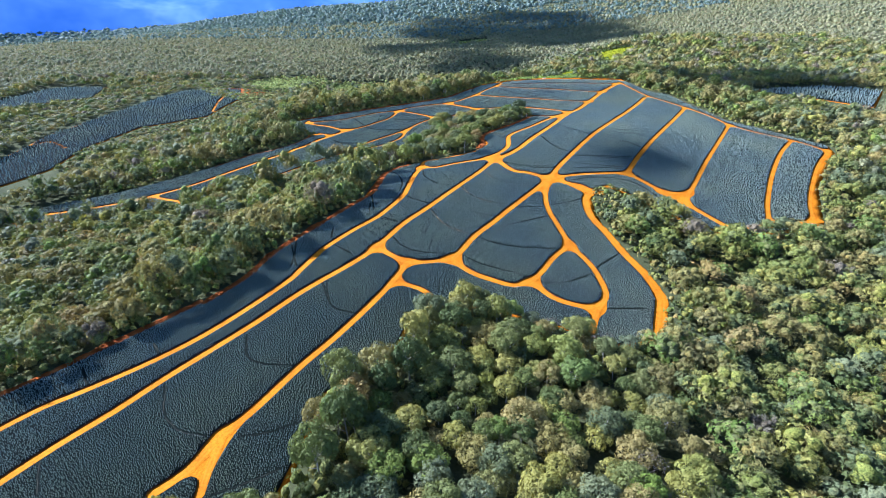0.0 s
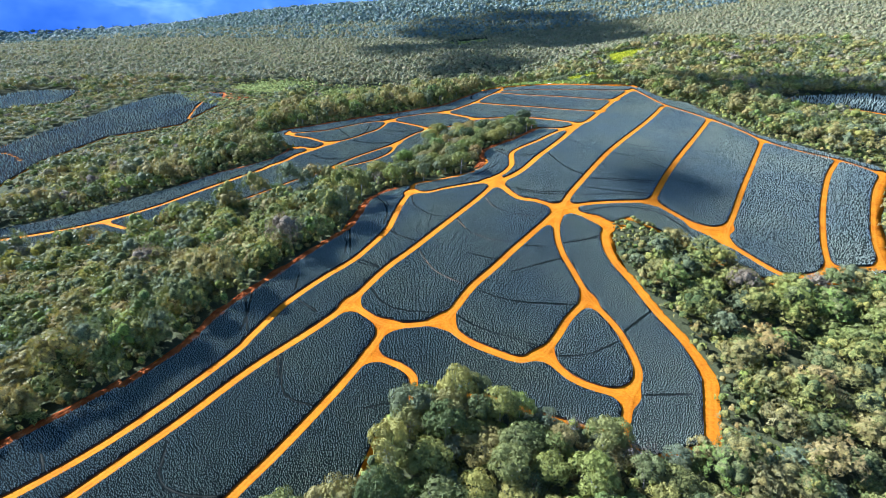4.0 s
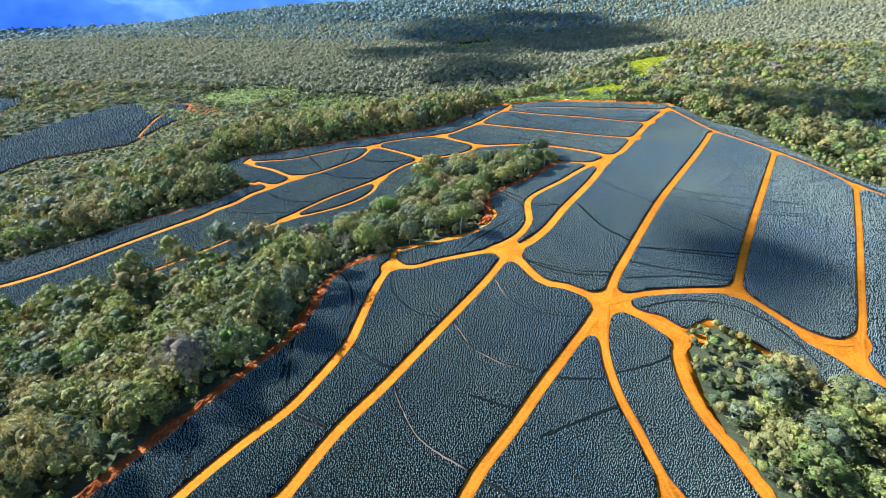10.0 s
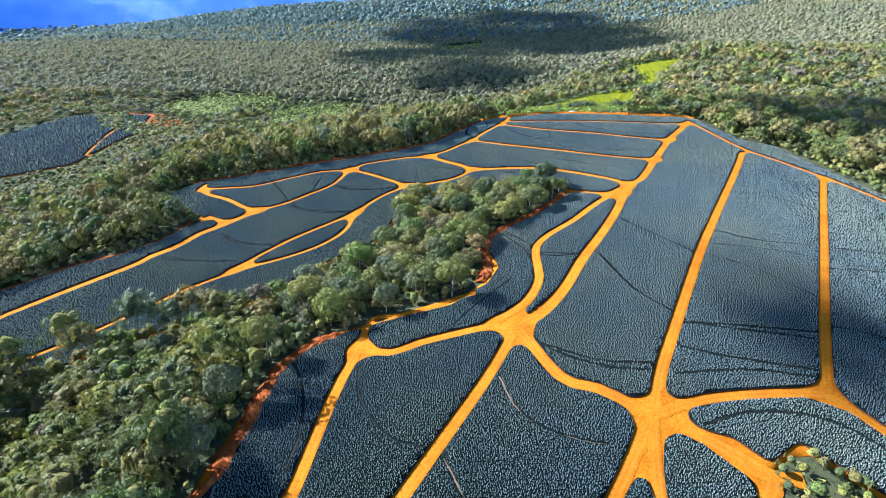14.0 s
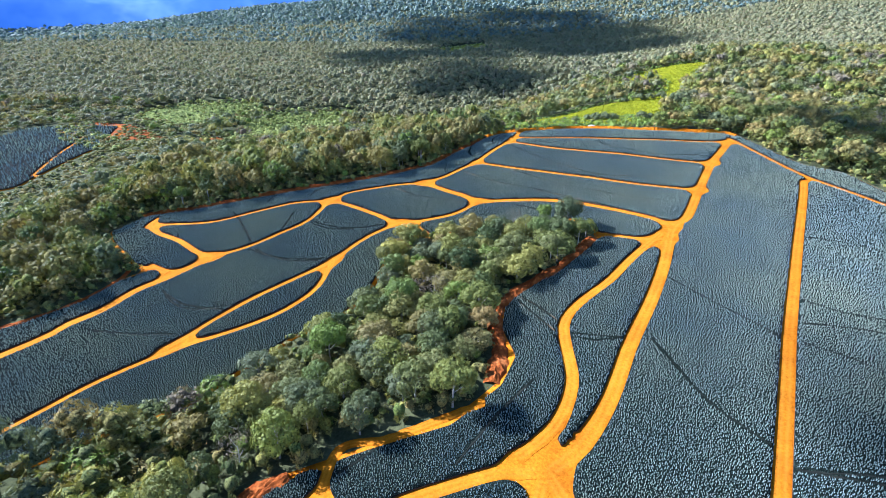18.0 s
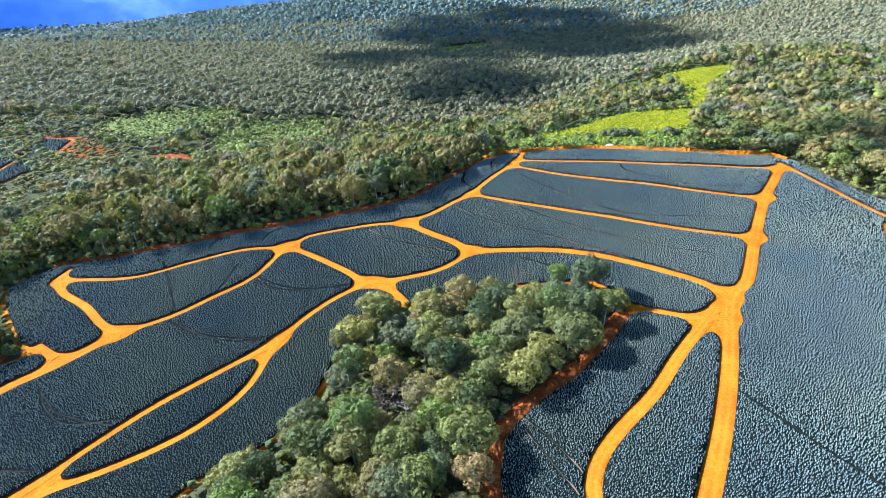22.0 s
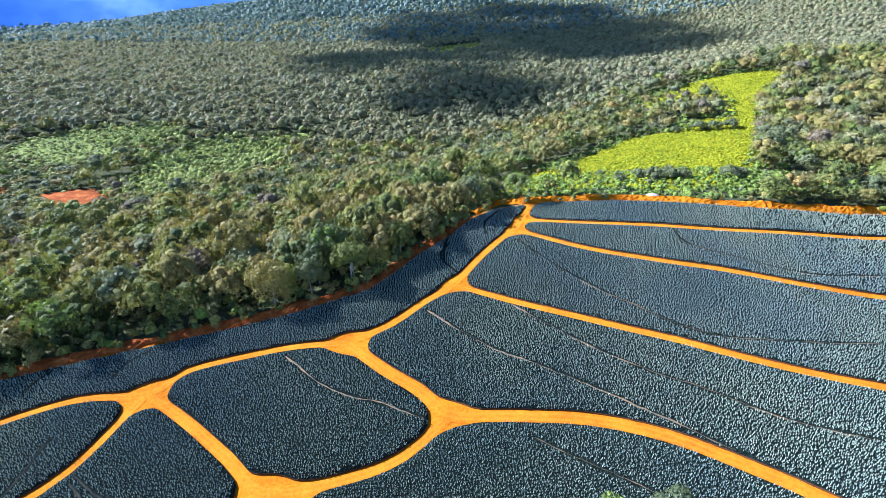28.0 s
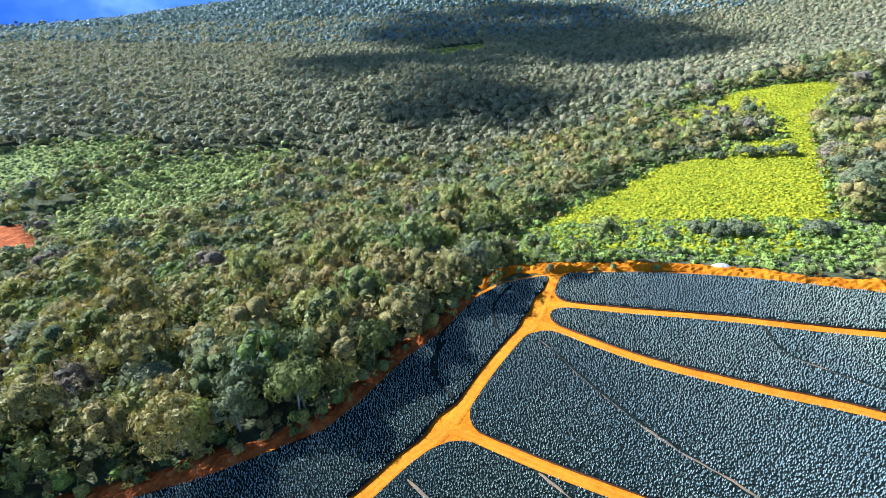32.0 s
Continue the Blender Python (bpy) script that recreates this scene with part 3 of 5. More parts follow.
FURROWS = [
    [(-18.5, 219.6), (-14.1, 211.4), (-10.3, 204.9), (-3.2, 200.1), (8.6, 198.6)],
    [(25.1, 212.2), (33.6, 207.2), (44.2, 204.7), (60.8, 204.1)],
    [(-11.8, 260.2), (-6.3, 252.3), (2.1, 246.6)],
    [(-24.7, 235.3), (-20.5, 230.4), (-13.6, 227.1)],
    [(-24.7, 310.2), (-16.3, 294.4), (-12.7, 277.7), (-13.6, 264.2)],
    [(49.8, 302.0), (65.5, 293.0), (79.6, 290.7)],
    [(90.7, 306.4), (109.9, 303.4), (131.9, 299.0)],
    [(122.2, 349.2), (140.4, 344.9), (160.3, 336.6)],
    [(-0.5, 298.1), (0.6, 285.3), (8.5, 272.2), (17.1, 268.3)],
    [(-0.2, 313.2), (6.6, 317.9), (11.1, 321.7)],
    [(27.0, 313.5), (36.3, 324.4), (48.8, 336.6)],
    [(-72.5, 399.9), (-62.5, 392.5), (-46.6, 387.8)],
    [(-92.5, 382.9), (-74.7, 378.3), (-60.2, 376.7)],
    [(63.9, 351.0), (68.5, 348.8), (77.6, 348.4)],
    [(-63.9, 147.5), (-60.5, 136.2), (-53.5, 131.5), (-39.5, 130.2)],
    [(-35.6, 129.2), (-21.5, 125.0)],
    [(-82.4, 124.6), (-76.2, 111.0), (-67.7, 104.1), (-55.2, 101.8)],
    [(-41.2, 179.5), (-36.3, 162.9), (-24.9, 156.9)],
    [(-12.2, 156.6), (0.5, 160.1)],
    [(-30.0, 267.1), (-26.4, 242.0)],
    [(-62.9, 213.0), (-56.3, 193.1)],
    [(-89.2, 137.3), (-96.7, 146.8)],
    [(-105.9, 123.8), (-115.2, 136.1)],
    [(-104.5, 99.9), (-96.6, 87.2)],
    [(-52.1, 101.6), (-44.0, 102.9), (-35.5, 106.7)],
    [(-52.5, 83.9), (-45.4, 87.0), (-38.0, 90.8)],
    [(40.7, 223.6), (59.2, 231.2), (67.1, 233.7)],
    [(75.8, 190.2), (89.6, 200.9)],
    [(70.5, 162.1), (86.6, 162.6)],
    [(63.6, 352.8), (77.1, 348.2)],
    [(134.1, 359.1), (144.1, 350.9), (164.4, 345.1)],
    [(121.1, 341.0), (133.3, 330.1), (143.0, 314.4)],
    [(168.2, 343.9), (186.9, 338.7)],
    [(157.9, 330.1), (176.8, 326.9)],
    [(-7.8, 253.3), (0.4, 247.3)],
    [(-25.7, 236.1), (-13.3, 227.7)],
    [(-29.0, 250.2), (-28.5, 240.2)],
    [(-45.1, 225.0), (-44.5, 215.6)],
    [(-42.9, 209.6), (-33.6, 200.7)],
    [(-61.6, 218.0), (-59.0, 200.8), (-58.8, 193.5)],
    [(-43.1, 181.2), (-39.6, 169.8)],
    [(84.2, 271.2), (97.9, 274.0), (110.7, 272.3), (119.4, 267.1), (125.6, 255.7), (127.8, 245.7)],
    [(66.1, 243.8), (73.7, 245.6), (81.5, 248.2), (85.5, 250.3)],
    [(47.3, 242.6), (54.4, 241.8), (61.9, 241.8)],
    [(23.6, 236.4), (30.9, 233.4), (38.7, 231.0)],
    [(48.8, 178.0), (59.7, 179.2), (71.7, 185.1)],
    [(16.1, 198.1), (24.2, 191.1), (35.2, 186.1), (44.9, 181.7)],
    [(94.8, 306.1), (106.0, 302.8), (117.7, 299.6), (129.3, 296.6)],
    [(89.6, 296.6), (101.5, 291.5), (121.6, 285.7)],
    [(84.2, 286.7), (103.6, 286.8), (120.0, 283.4)],
    [(49.7, 302.8), (56.9, 295.5), (67.9, 290.2), (78.0, 288.5)],
    [(83.4, 346.8), (87.1, 323.9), (94.2, 311.4)],
    [(101.6, 375.1), (108.7, 359.1), (116.9, 343.8)],
    [(164.8, 398.1), (178.8, 390.3), (188.0, 377.5)],
    [(139.1, 300.7), (145.6, 298.1), (149.7, 295.6)],
    [(-67.6, 463.9), (-59.5, 449.8), (-51.4, 434.8)],
    [(-47.5, 434.4), (-40.5, 441.0), (-37.8, 457.4)],
    [(-50.3, 427.8), (-38.9, 420.9), (-25.9, 417.6), (-17.3, 417.2)],
    [(-29.4, 449.3), (-17.8, 442.1), (-5.7, 439.3), (3.7, 440.2)],
    [(-75.0, 402.6), (-66.9, 393.3), (-58.2, 389.6), (-47.4, 390.3)],
    [(-47.2, 427.3), (-38.2, 420.3), (-27.5, 416.5), (-18.7, 416.4)],
    [(-27.8, 446.6), (-19.7, 441.0), (-7.3, 438.9), (4.3, 439.9)],
    [(63.8, 543.3), (52.5, 526.0), (50.2, 510.4)],
    [(71.9, 543.3), (66.2, 534.6), (65.4, 525.7)],
    [(52.8, 522.8), (49.5, 514.3), (53.3, 505.5)],
    [(-33.0, 474.4), (-31.8, 479.0), (-27.4, 483.6)],
    [(-53.1, 471.7), (-52.7, 475.2), (-50.8, 478.7)],
]


def rise(x, y):
    """Height of the bare ground."""
    x, y = np.atleast_1d(np.asarray(x, float)), np.atleast_1d(np.asarray(y, float))
    z = np.zeros(x.shape)
    for xs, ys, s, amps in (
        (np.linspace(-1800, 1800, 5), np.linspace(-480, 2880, 5), 744.0, RISE_WIDE),
        (np.linspace(-252, 372, 6), np.linspace(48, 720, 7), 105.6, RISE_NEAR),
        (np.linspace(-180, 260, 9), np.linspace(90, 570, 9), 52.0, RISE_FINE),
    ):
        gx = np.exp(-((x[..., None] - xs) ** 2) / (2 * s * s))
        gy = np.exp(-((y[..., None] - ys) ** 2) / (2 * s * s))
        z += np.einsum("...i,...j,ij->...", gx, gy, np.array(amps).reshape(len(xs), len(ys)))
    return z


def curve(points, step=2.0):
    """A smooth line through the points, sampled evenly."""
    p = np.array(points, float)
    p = np.vstack([2 * p[0] - p[1], p, 2 * p[-1] - p[-2]])
    out = []
    for i in range(1, len(p) - 2):
        n = max(2, int(np.linalg.norm(p[i + 1] - p[i]) / step) + 1)
        for t in np.arange(n) / n:
            a, b, c, d = p[i - 1 : i + 3]
            out.append(0.5 * (2 * b + (c - a) * t + (2 * a - 5 * b + 4 * c - d) * t * t + (3 * b - a - 3 * c + d) * t**3))
    out.append(p[-2])
    return np.array(out)


def to_segments(x, y, line):
    """Distance from each place to a line."""
    best = np.full(x.shape, 1e9)
    for (ax, ay), (bx, by) in zip(line[:-1], line[1:]):
        dx, dy = bx - ax, by - ay
        t = np.clip(((x - ax) * dx + (y - ay) * dy) / (dx * dx + dy * dy + 1e-9), 0, 1)
        best = np.minimum(best, (x - ax - t * dx) ** 2 + (y - ay - t * dy) ** 2)
    return np.sqrt(best)


def inside(x, y, poly):
    hit = np.zeros(x.shape, bool)
    for (ax, ay), (bx, by) in zip(poly, poly[1:] + poly[:1]):
        if ay != by:
            hit ^= ((ay > y) != (by > y)) & (x < (bx - ax) * (y - ay) / (by - ay) + ax)
    return hit


def within(x, y, poly):
    """Signed distance to an outline, positive inside."""
    d = to_segments(x, y, list(poly) + [poly[0]])
    return np.where(inside(x, y, poly), d, -d)


FLIGHT = [(0, 25), (48, 456)]
LINES = {k: (w, curve(p, 5.0)) for k, (w, p) in ROADS.items()}


def mesh_object(name, verts, faces, mat, smooth=False, tone=None):
    me = bpy.data.meshes.new(name)
    verts = np.asarray(verts, np.float32)
    faces = np.asarray(faces, np.int32)
    k = faces.shape[1]
    me.vertices.add(len(verts))
    me.vertices.foreach_set("co", verts.ravel())
    me.loops.add(faces.size)
    me.loops.foreach_set("vertex_index", faces.ravel())
    me.polygons.add(len(faces))
    me.polygons.foreach_set("loop_start", np.arange(0, faces.size, k, dtype=np.int32))
    me.polygons.foreach_set("use_smooth", np.full(len(faces), smooth))
    if tone is not None:
        me.attributes.new("tone", "FLOAT", "POINT").data.foreach_set("value", np.asarray(tone, np.float32))
    me.update(calc_edges=True)
    me.materials.append(mat)
    return new(name, me)


def under(ob, parent):
    ob.parent = parent
    return ob


# ---- ground ----
def stretch(lo, hi, a, b, step, grow=1.16):
    mid = list(np.arange(a, b + step / 2, step))
    s, v, left = step, a, []
    while v > lo:
        s *= grow
        v -= s
        left.append(v)
    s, v, right = step, mid[-1], []
    while v < hi:
        s *= grow
        v += s
        right.append(v)
    return np.array(left[::-1] + mid + right)


def grid_faces(nx, ny):
    i, j = np.meshgrid(np.arange(nx - 1), np.arange(ny - 1), indexing="ij")
    a = (i * ny + j).ravel()
    return np.stack([a, a + ny, a + ny + 1, a + 1], 1)


gx, gy = stretch(-4600, 4600, -390, 390, 6.0), stretch(-1600, 4800, 0, 840, 6.0)
X, Y = np.meshgrid(gx, gy, indexing="ij")
Z = rise(X.ravel(), Y.ravel()) - 0.15
ground = mesh_object("ground", np.stack([X.ravel(), Y.ravel(), Z], 1), grid_faces(len(gx), len(gy)), M_LITTER, True)
tagged(ground, "dark leaf litter on rolling wooded hills", "ground", kind="structure")


def patch_mesh(poly, res, value, lift, skirt):
    """Cells of a raster where value() is positive, the rim drawn onto its zero line; one mesh per connected patch."""
    p = np.array(poly)
    xs = np.arange(p[:, 0].min() - 3 * res, p[:, 0].max() + 4 * res, res)
    ys = np.arange(p[:, 1].min() - 3 * res, p[:, 1].max() + 4 * res, res)
    X, Y = np.meshgrid(xs, ys, indexing="ij")
    f = value(X, Y)
    keep = (f[:-1, :-1] + f[1:, :-1] + f[:-1, 1:] + f[1:, 1:]) > 0
    # cells kept round each node
    count = np.zeros(f.shape, int)
    for a in (0, 1):
        for b in (0, 1):
            count[a : a + keep.shape[0], b : b + keep.shape[1]] += keep
    rim = (count > 0) & (count < 4)
    qx, qy, e = X[rim], Y[rim], 0.08
    for _ in range(3):
        v0 = value(qx, qy)
        fx, fy = (value(qx + e, qy) - value(qx - e, qy)) / (2 * e), (value(qx, qy + e) - value(qx, qy - e)) / (2 * e)
        g2 = np.maximum(fx * fx + fy * fy, 0.2)
        qx, qy = qx + np.clip(-v0 * fx / g2, -0.6 * res, 0.6 * res), qy + np.clip(-v0 * fy / g2, -0.6 * res, 0.6 * res)
    X[rim], Y[rim] = qx, qy
    label = np.zeros(keep.shape, int)
    cells, n = [], 0
    todo = set(zip(*np.nonzero(keep)))
    while todo:
        start = todo.pop()
        n += 1
        stack, got = [start], [start]
        while stack:
            i, j = stack.pop()
            for q in ((i + 1, j), (i - 1, j), (i, j + 1), (i, j - 1)):
                if q in todo:
                    todo.remove(q)
                    stack.append(q)
                    got.append(q)
        if len(got) >= 14:
            got = np.array(sorted(got))
            label[got[:, 0], got[:, 1]] = len(cells) + 1
            cells.append(got)
    ny = len(ys)
    Zg = rise(X.ravel(), Y.ravel())
    out = []
    for got in cells:
        a = got[:, 0] * ny + got[:, 1]
        quads = np.stack([a, a + ny, a + ny + 1, a + 1], 1)
        used, inv = np.unique(quads, return_inverse=True)
        quads = inv.reshape(quads.shape)
        top = np.stack([X.ravel()[used], Y.ravel()[used], Zg[used] + lift], 1)
        e = np.concatenate([quads[:, [k, (k + 1) % 4]] for k in range(4)])
        key = np.minimum(e[:, 0], e[:, 1]) * len(used) + np.maximum(e[:, 0], e[:, 1])
        _, first, times = np.unique(key, return_index=True, return_counts=True)
        edge = e[first[times == 1]]
        low = top.copy()
        low[:, 2] -= skirt
        wall = np.stack([edge[:, 0], edge[:, 0] + len(used), edge[:, 1] + len(used), edge[:, 1]], 1)
        out.append((np.vstack([top, low]), np.vstack([quads, wall])))
    return out, (xs, ys, label)


# ---- roads and bare soil ----
def soil_value(poly, out):
    return lambda x, y: within(x, y, poly) + out


for poly, res in ((PLOT_MAIN, 3.0), (PLOT_WEST, 5.0), (PLOT_FAR_WEST, 8.0), (PLOT_EAST, 5.0)):
    for v, fc in patch_mesh(poly, res, soil_value(poly, 1.0), 0.0, 1.0)[0]:
        tagged(mesh_object("plantation_soil", v, fc, M_ROAD, True), "bare orange laterite soil under the plantation", "soil", kind="structure")

for poly in BARE_SOIL:
    for v, fc in patch_mesh(poly, 4.0, soil_value(poly, 1.0), 0.05, 1.0)[0]:
        tagged(mesh_object("bare_soil", v, fc, M_BANK, True), "patch of bare red earth in a clearing", "soil", kind="structure")

rnd = np.random.default_rng(5)
BANKS = ("bank", "edge_w", "rim_n")
for i, (k, (w, _)) in enumerate(LINES.items()):
    if k in BANKS:
        continue
    c = curve(ROADS[k][1], 1.5)
    d = np.gradient(c, axis=0)
    d /= np.linalg.norm(d, axis=1)[:, None] + 1e-9
    side = np.stack([-d[:, 1], d[:, 0]], 1)
    cols = np.array([-0.5, -0.34, -0.2, 0.0, 0.2, 0.34, 0.5])
    dip = np.array([-0.05, 0.01, -0.012, 0.012, -0.012, 0.01, -0.05])
    worn = np.array([0.0, 0.1, 0.75, 0.12, 0.75, 0.1, 0.0]) * np.convolve(rnd.uniform(0.0, 1.0, len(c)), np.ones(9) / 9, "same")[:, None]
    wide = w * (1 + 0.08 * rnd.standard_normal(len(c)))
    pts = c[:, None] + side[:, None] * (cols[None, :, None] * wide[:, None, None])
    z = rise(pts[..., 0].ravel(), pts[..., 1].ravel()) + 0.07 + 0.003 * (i % 12) + np.tile(dip, len(c))
    v = np.column_stack([pts.reshape(-1, 2), z])
    road = mesh_object("road", v, grid_faces(len(c), len(cols)), M_ROAD, True, worn.ravel())
    tagged(road, "unpaved orange earth track between the plots", "road", kind="structure")


def bank(line, w, tall, seed, shift=0.0, mat=M_BANK):
    """A rough heaped strip of red earth along a wood's edge."""
    r = np.random.default_rng(seed)
    c = curve(line, 1.0)
    d = np.gradient(c, axis=0)
    d /= np.linalg.norm(d, axis=1)[:, None] + 1e-9
    side = np.stack([-d[:, 1], d[:, 0]], 1)
    c = c + side * shift
    cols = np.linspace(-0.5, 0.5, 9)
    prof = np.cos(cols * math.pi) ** 0.7
    prof[[0, -1]] = 0
    wide = w * (1 + 0.25 * np.convolve(r.standard_normal(len(c)), np.ones(7) / 3, "same"))
    pts = c[:, None] + side[:, None] * (cols[None, :, None] * wide[:, None, None])
    lump = np.convolve(r.random(len(c)), np.ones(5) / 5, "same")[:, None]
    h = tall * prof[None] * (0.35 + 1.2 * lump) * (0.6 + 0.8 * r.random((len(c), len(cols))))
    z = rise(pts[..., 0].ravel(), pts[..., 1].ravel()) + 0.03 + h.ravel()
    v = np.column_stack([pts.reshape(-1, 2), z])
    ob = mesh_object("earth_bank", v, grid_faces(len(c), len(cols)), mat, False)
    tagged(ob, "heaped red earth bank along the edge of the woods", "bank", kind="structure")


bank(ROADS["bank"][1], 5.0, 0.9, 1)
bank(ROADS["edge_w"][1], 5.0, 0.8, 2)
bank(ROADS["rim_n"][1], 5.5, 1.0, 3, 0.0, M_ROAD)
bank([p for p in PLOT_MAIN if p[1] > 470 and p[0] < 64], 4.6, 0.9, 4, 2.2)
bank(PLOT_MAIN[:4], 4.0, 0.7, 5, 1.6)
bank([p for p in PLOT_MAIN if p[0] < -90 and 350 < p[1] < 430], 2.4, 0.5, 6, 1.2)


# ---- pineapple fields ----
def plot_value(poly, names):
    """Positive on a plot; corners between two tracks are rounded to about 5 m."""
    R = 5.5

    def f(x, y):
        inner = within(x, y, poly) - 0.6
        near, s = np.full(x.shape, 1e9), np.zeros(x.shape)
        for n in names:
            w, line = LINES[n]
            d = to_segments(x, y, line) - w / 2
            near = np.minimum(near, d)
            s += np.maximum(R - d, 0) ** 2
        return np.minimum(inner, np.where(s > 0, np.minimum(near, R - np.sqrt(s)), near))

    return f


def leaves(x, y, z, size, tone, per, rng):
    """Rosettes of pointed leaves, three corners a leaf."""
    n = len(x)
    a = rng.random((n, 1)) * 6.283 + np.arange(per)[None] * (6.283 / per) + rng.normal(0, 0.25, (n, per))
    reach = size[:, None] * np.where(np.arange(per)[None] % 3 == 0, rng.uniform(0.22, 0.5, (n, per)), rng.uniform(0.02, 0.22, (n, per)))
    up = size[:, None] * rng.uniform(0.6, 1.15, (n, per))
    half = size[:, None] * 0.115
    ca, sa = np.cos(a), np.sin(a)
    v = np.empty((n, per, 3, 3))
    v[:, :, 0] = np.stack([x[:, None] - sa * half, y[:, None] + ca * half, z[:, None] + 0 * a], -1)
    v[:, :, 1] = np.stack([x[:, None] + sa * half, y[:, None] - ca * half, z[:, None] + 0 * a], -1)
    v[:, :, 2] = np.stack([x[:, None] + ca * reach, y[:, None] + sa * reach, z[:, None] + up], -1)
    return v.reshape(-1, 3), np.arange(n * per * 3).reshape(-1, 3), np.repeat(tone, per * 3)


def plant_plots(poly, res, names, space, size, per, label):
    rng = np.random.default_rng(11)
    patches, (xs, ys, lab) = patch_mesh(poly, res, plot_value(poly, names), 0.45, 0.75)
    nx, ny = int((xs[-1] - xs[0]) / space), int((ys[-1] - ys[0]) / space)
    I, J = np.meshgrid(np.arange(nx), np.arange(ny), indexing="ij")
    px = (xs[0] + (I.ravel() + rng.uniform(-0.38, 0.38, I.size)) * space)
    py = (ys[0] + (J.ravel() + rng.uniform(-0.38, 0.38, I.size)) * space)
    ci, cj = ((px - xs[0]) / res).astype(int), ((py - ys[0]) / res).astype(int)
    ok = (ci >= 0) & (cj >= 0) & (ci < lab.shape[0]) & (cj < lab.shape[1])
    px, py, ci, cj = px[ok], py[ok], ci[ok], cj[ok]
    which = lab[ci, cj]
    gap = np.ones(len(px), bool)
    for line in TRODDEN + FURROWS:
        c = curve(line, 3.0)
        lo, hi = c.min(0) - 2, c.max(0) + 2
        near = np.nonzero((px > lo[0]) & (px < hi[0]) & (py > lo[1]) & (py < hi[1]))[0]
        gap[near[to_segments(px[near], py[near], c) < 0.42]] = False
    ok = (which > 0) & gap
    ok[ok] = plot_value(poly, names)(px[ok], py[ok]) > 0.06 * space
    px, py, which = px[ok], py[ok], which[ok]
    # sparser, larger tufts far from the line of flight
    far = np.clip((105 / np.maximum(to_segments(px, py, FLIGHT), 1)) ** 1.2, 0.3, 1.0) if space < 1 else np.ones(len(px))
    ok = rng.random(len(px)) < far
    px, py, which, grown = px[ok], py[ok], which[ok], size * far[ok] ** -0.4
    pz = rise(px, py) + 0.4
    for k, (v, fc) in enumerate(patches):
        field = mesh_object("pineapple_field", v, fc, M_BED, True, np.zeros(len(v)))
        tagged(field, label, "field", "plantation plots")
        # skirt walls get the earth colour with shade painted in
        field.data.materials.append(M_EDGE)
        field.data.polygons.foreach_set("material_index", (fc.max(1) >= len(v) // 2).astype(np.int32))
        sel = which == k + 1
        if sel.any():
            n = sel.sum()
            v, fc, tn = leaves(px[sel], py[sel], pz[sel], grown[sel] * rng.uniform(0.8, 1.2, n), rng.random(n) * 0.9, per, rng)
            tagged(under(mesh_object("pineapple_plants", v, fc, M_PINE, False, tn), field), kind="stuff")


def footpath(points, mat=M_TREAD, label="narrow half-overgrown earth line across a plot", least=0.05):
    """A narrow trodden line, or a furrow with its shade painted on, through a plot, level with the low leaves."""
    c = curve(points, 1.2)
    on = plot_value(PLOT_MAIN, [k for k in ROADS if not k.startswith("far_")])(c[:, 0], c[:, 1]) > 0.35
    runs = np.split(np.arange(len(c)), np.nonzero(np.diff(on.astype(int)))[0] + 1)
    c = c[max((r for r in runs if on[r[0]]), key=len, default=np.arange(0))]
    if len(c) < 8:
        return
    d = np.gradient(c, axis=0)
    d /= np.linalg.norm(d, axis=1)[:, None] + 1e-9
    side = np.stack([-d[:, 1], d[:, 0]], 1)
    r = np.random.default_rng(len(points) * 17 + int(abs(points[0][0])))
    worn = np.convolve(r.normal(0.45, 0.9, len(c)), np.ones(5) / 5, "same").clip(0.0, 1.2)
    c = c + side * np.convolve(r.standard_normal(len(c)), np.ones(6) / 6, "same")[:, None] * 0.5
    cols = np.array([-0.27, -0.1, 0.1, 0.27])
    pts = c[:, None] + side[:, None] * (cols[None, :, None] * np.maximum(worn, least)[:, None, None])
    z = rise(pts[..., 0].ravel(), pts[..., 1].ravel()) + 0.5 + np.tile([0, 0.05, 0.05, 0], len(c))
    ob = mesh_object("footpath", np.column_stack([pts.reshape(-1, 2), z]), grid_faces(len(c), 4), mat, True)
    tagged(ob, label, "footpath", kind="structure")


for line in TRODDEN:
    footpath(line)
# strips laid on the bed paint the shade of gaps between plants
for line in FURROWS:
    footpath(line, M_FURROW, "narrow furrow between the plants of a plot, its shade painted dark", 0.62)


near_roads = [k for k in ROADS if not k.startswith("far_")]
plant_plots(PLOT_MAIN, 1.6, near_roads, 0.52, 0.6, 5, "blue-green pineapple plants in a dense low plot")
plant_plots(PLOT_WEST, 2.5, ["far_a", "far_b", "far_c", "far_d", "far_f"], 2.4, 2.2, 4, "distant blue-green pineapple plot among woods")
plant_plots(PLOT_FAR_WEST, 4.0, ["far_a"], 3.2, 2.8, 4, "distant blue-green pineapple plot among woods")
plant_plots(PLOT_EAST, 2.5, ["far_e"], 2.4, 2.2, 4, "distant blue-green pineapple plot in cloud shade")


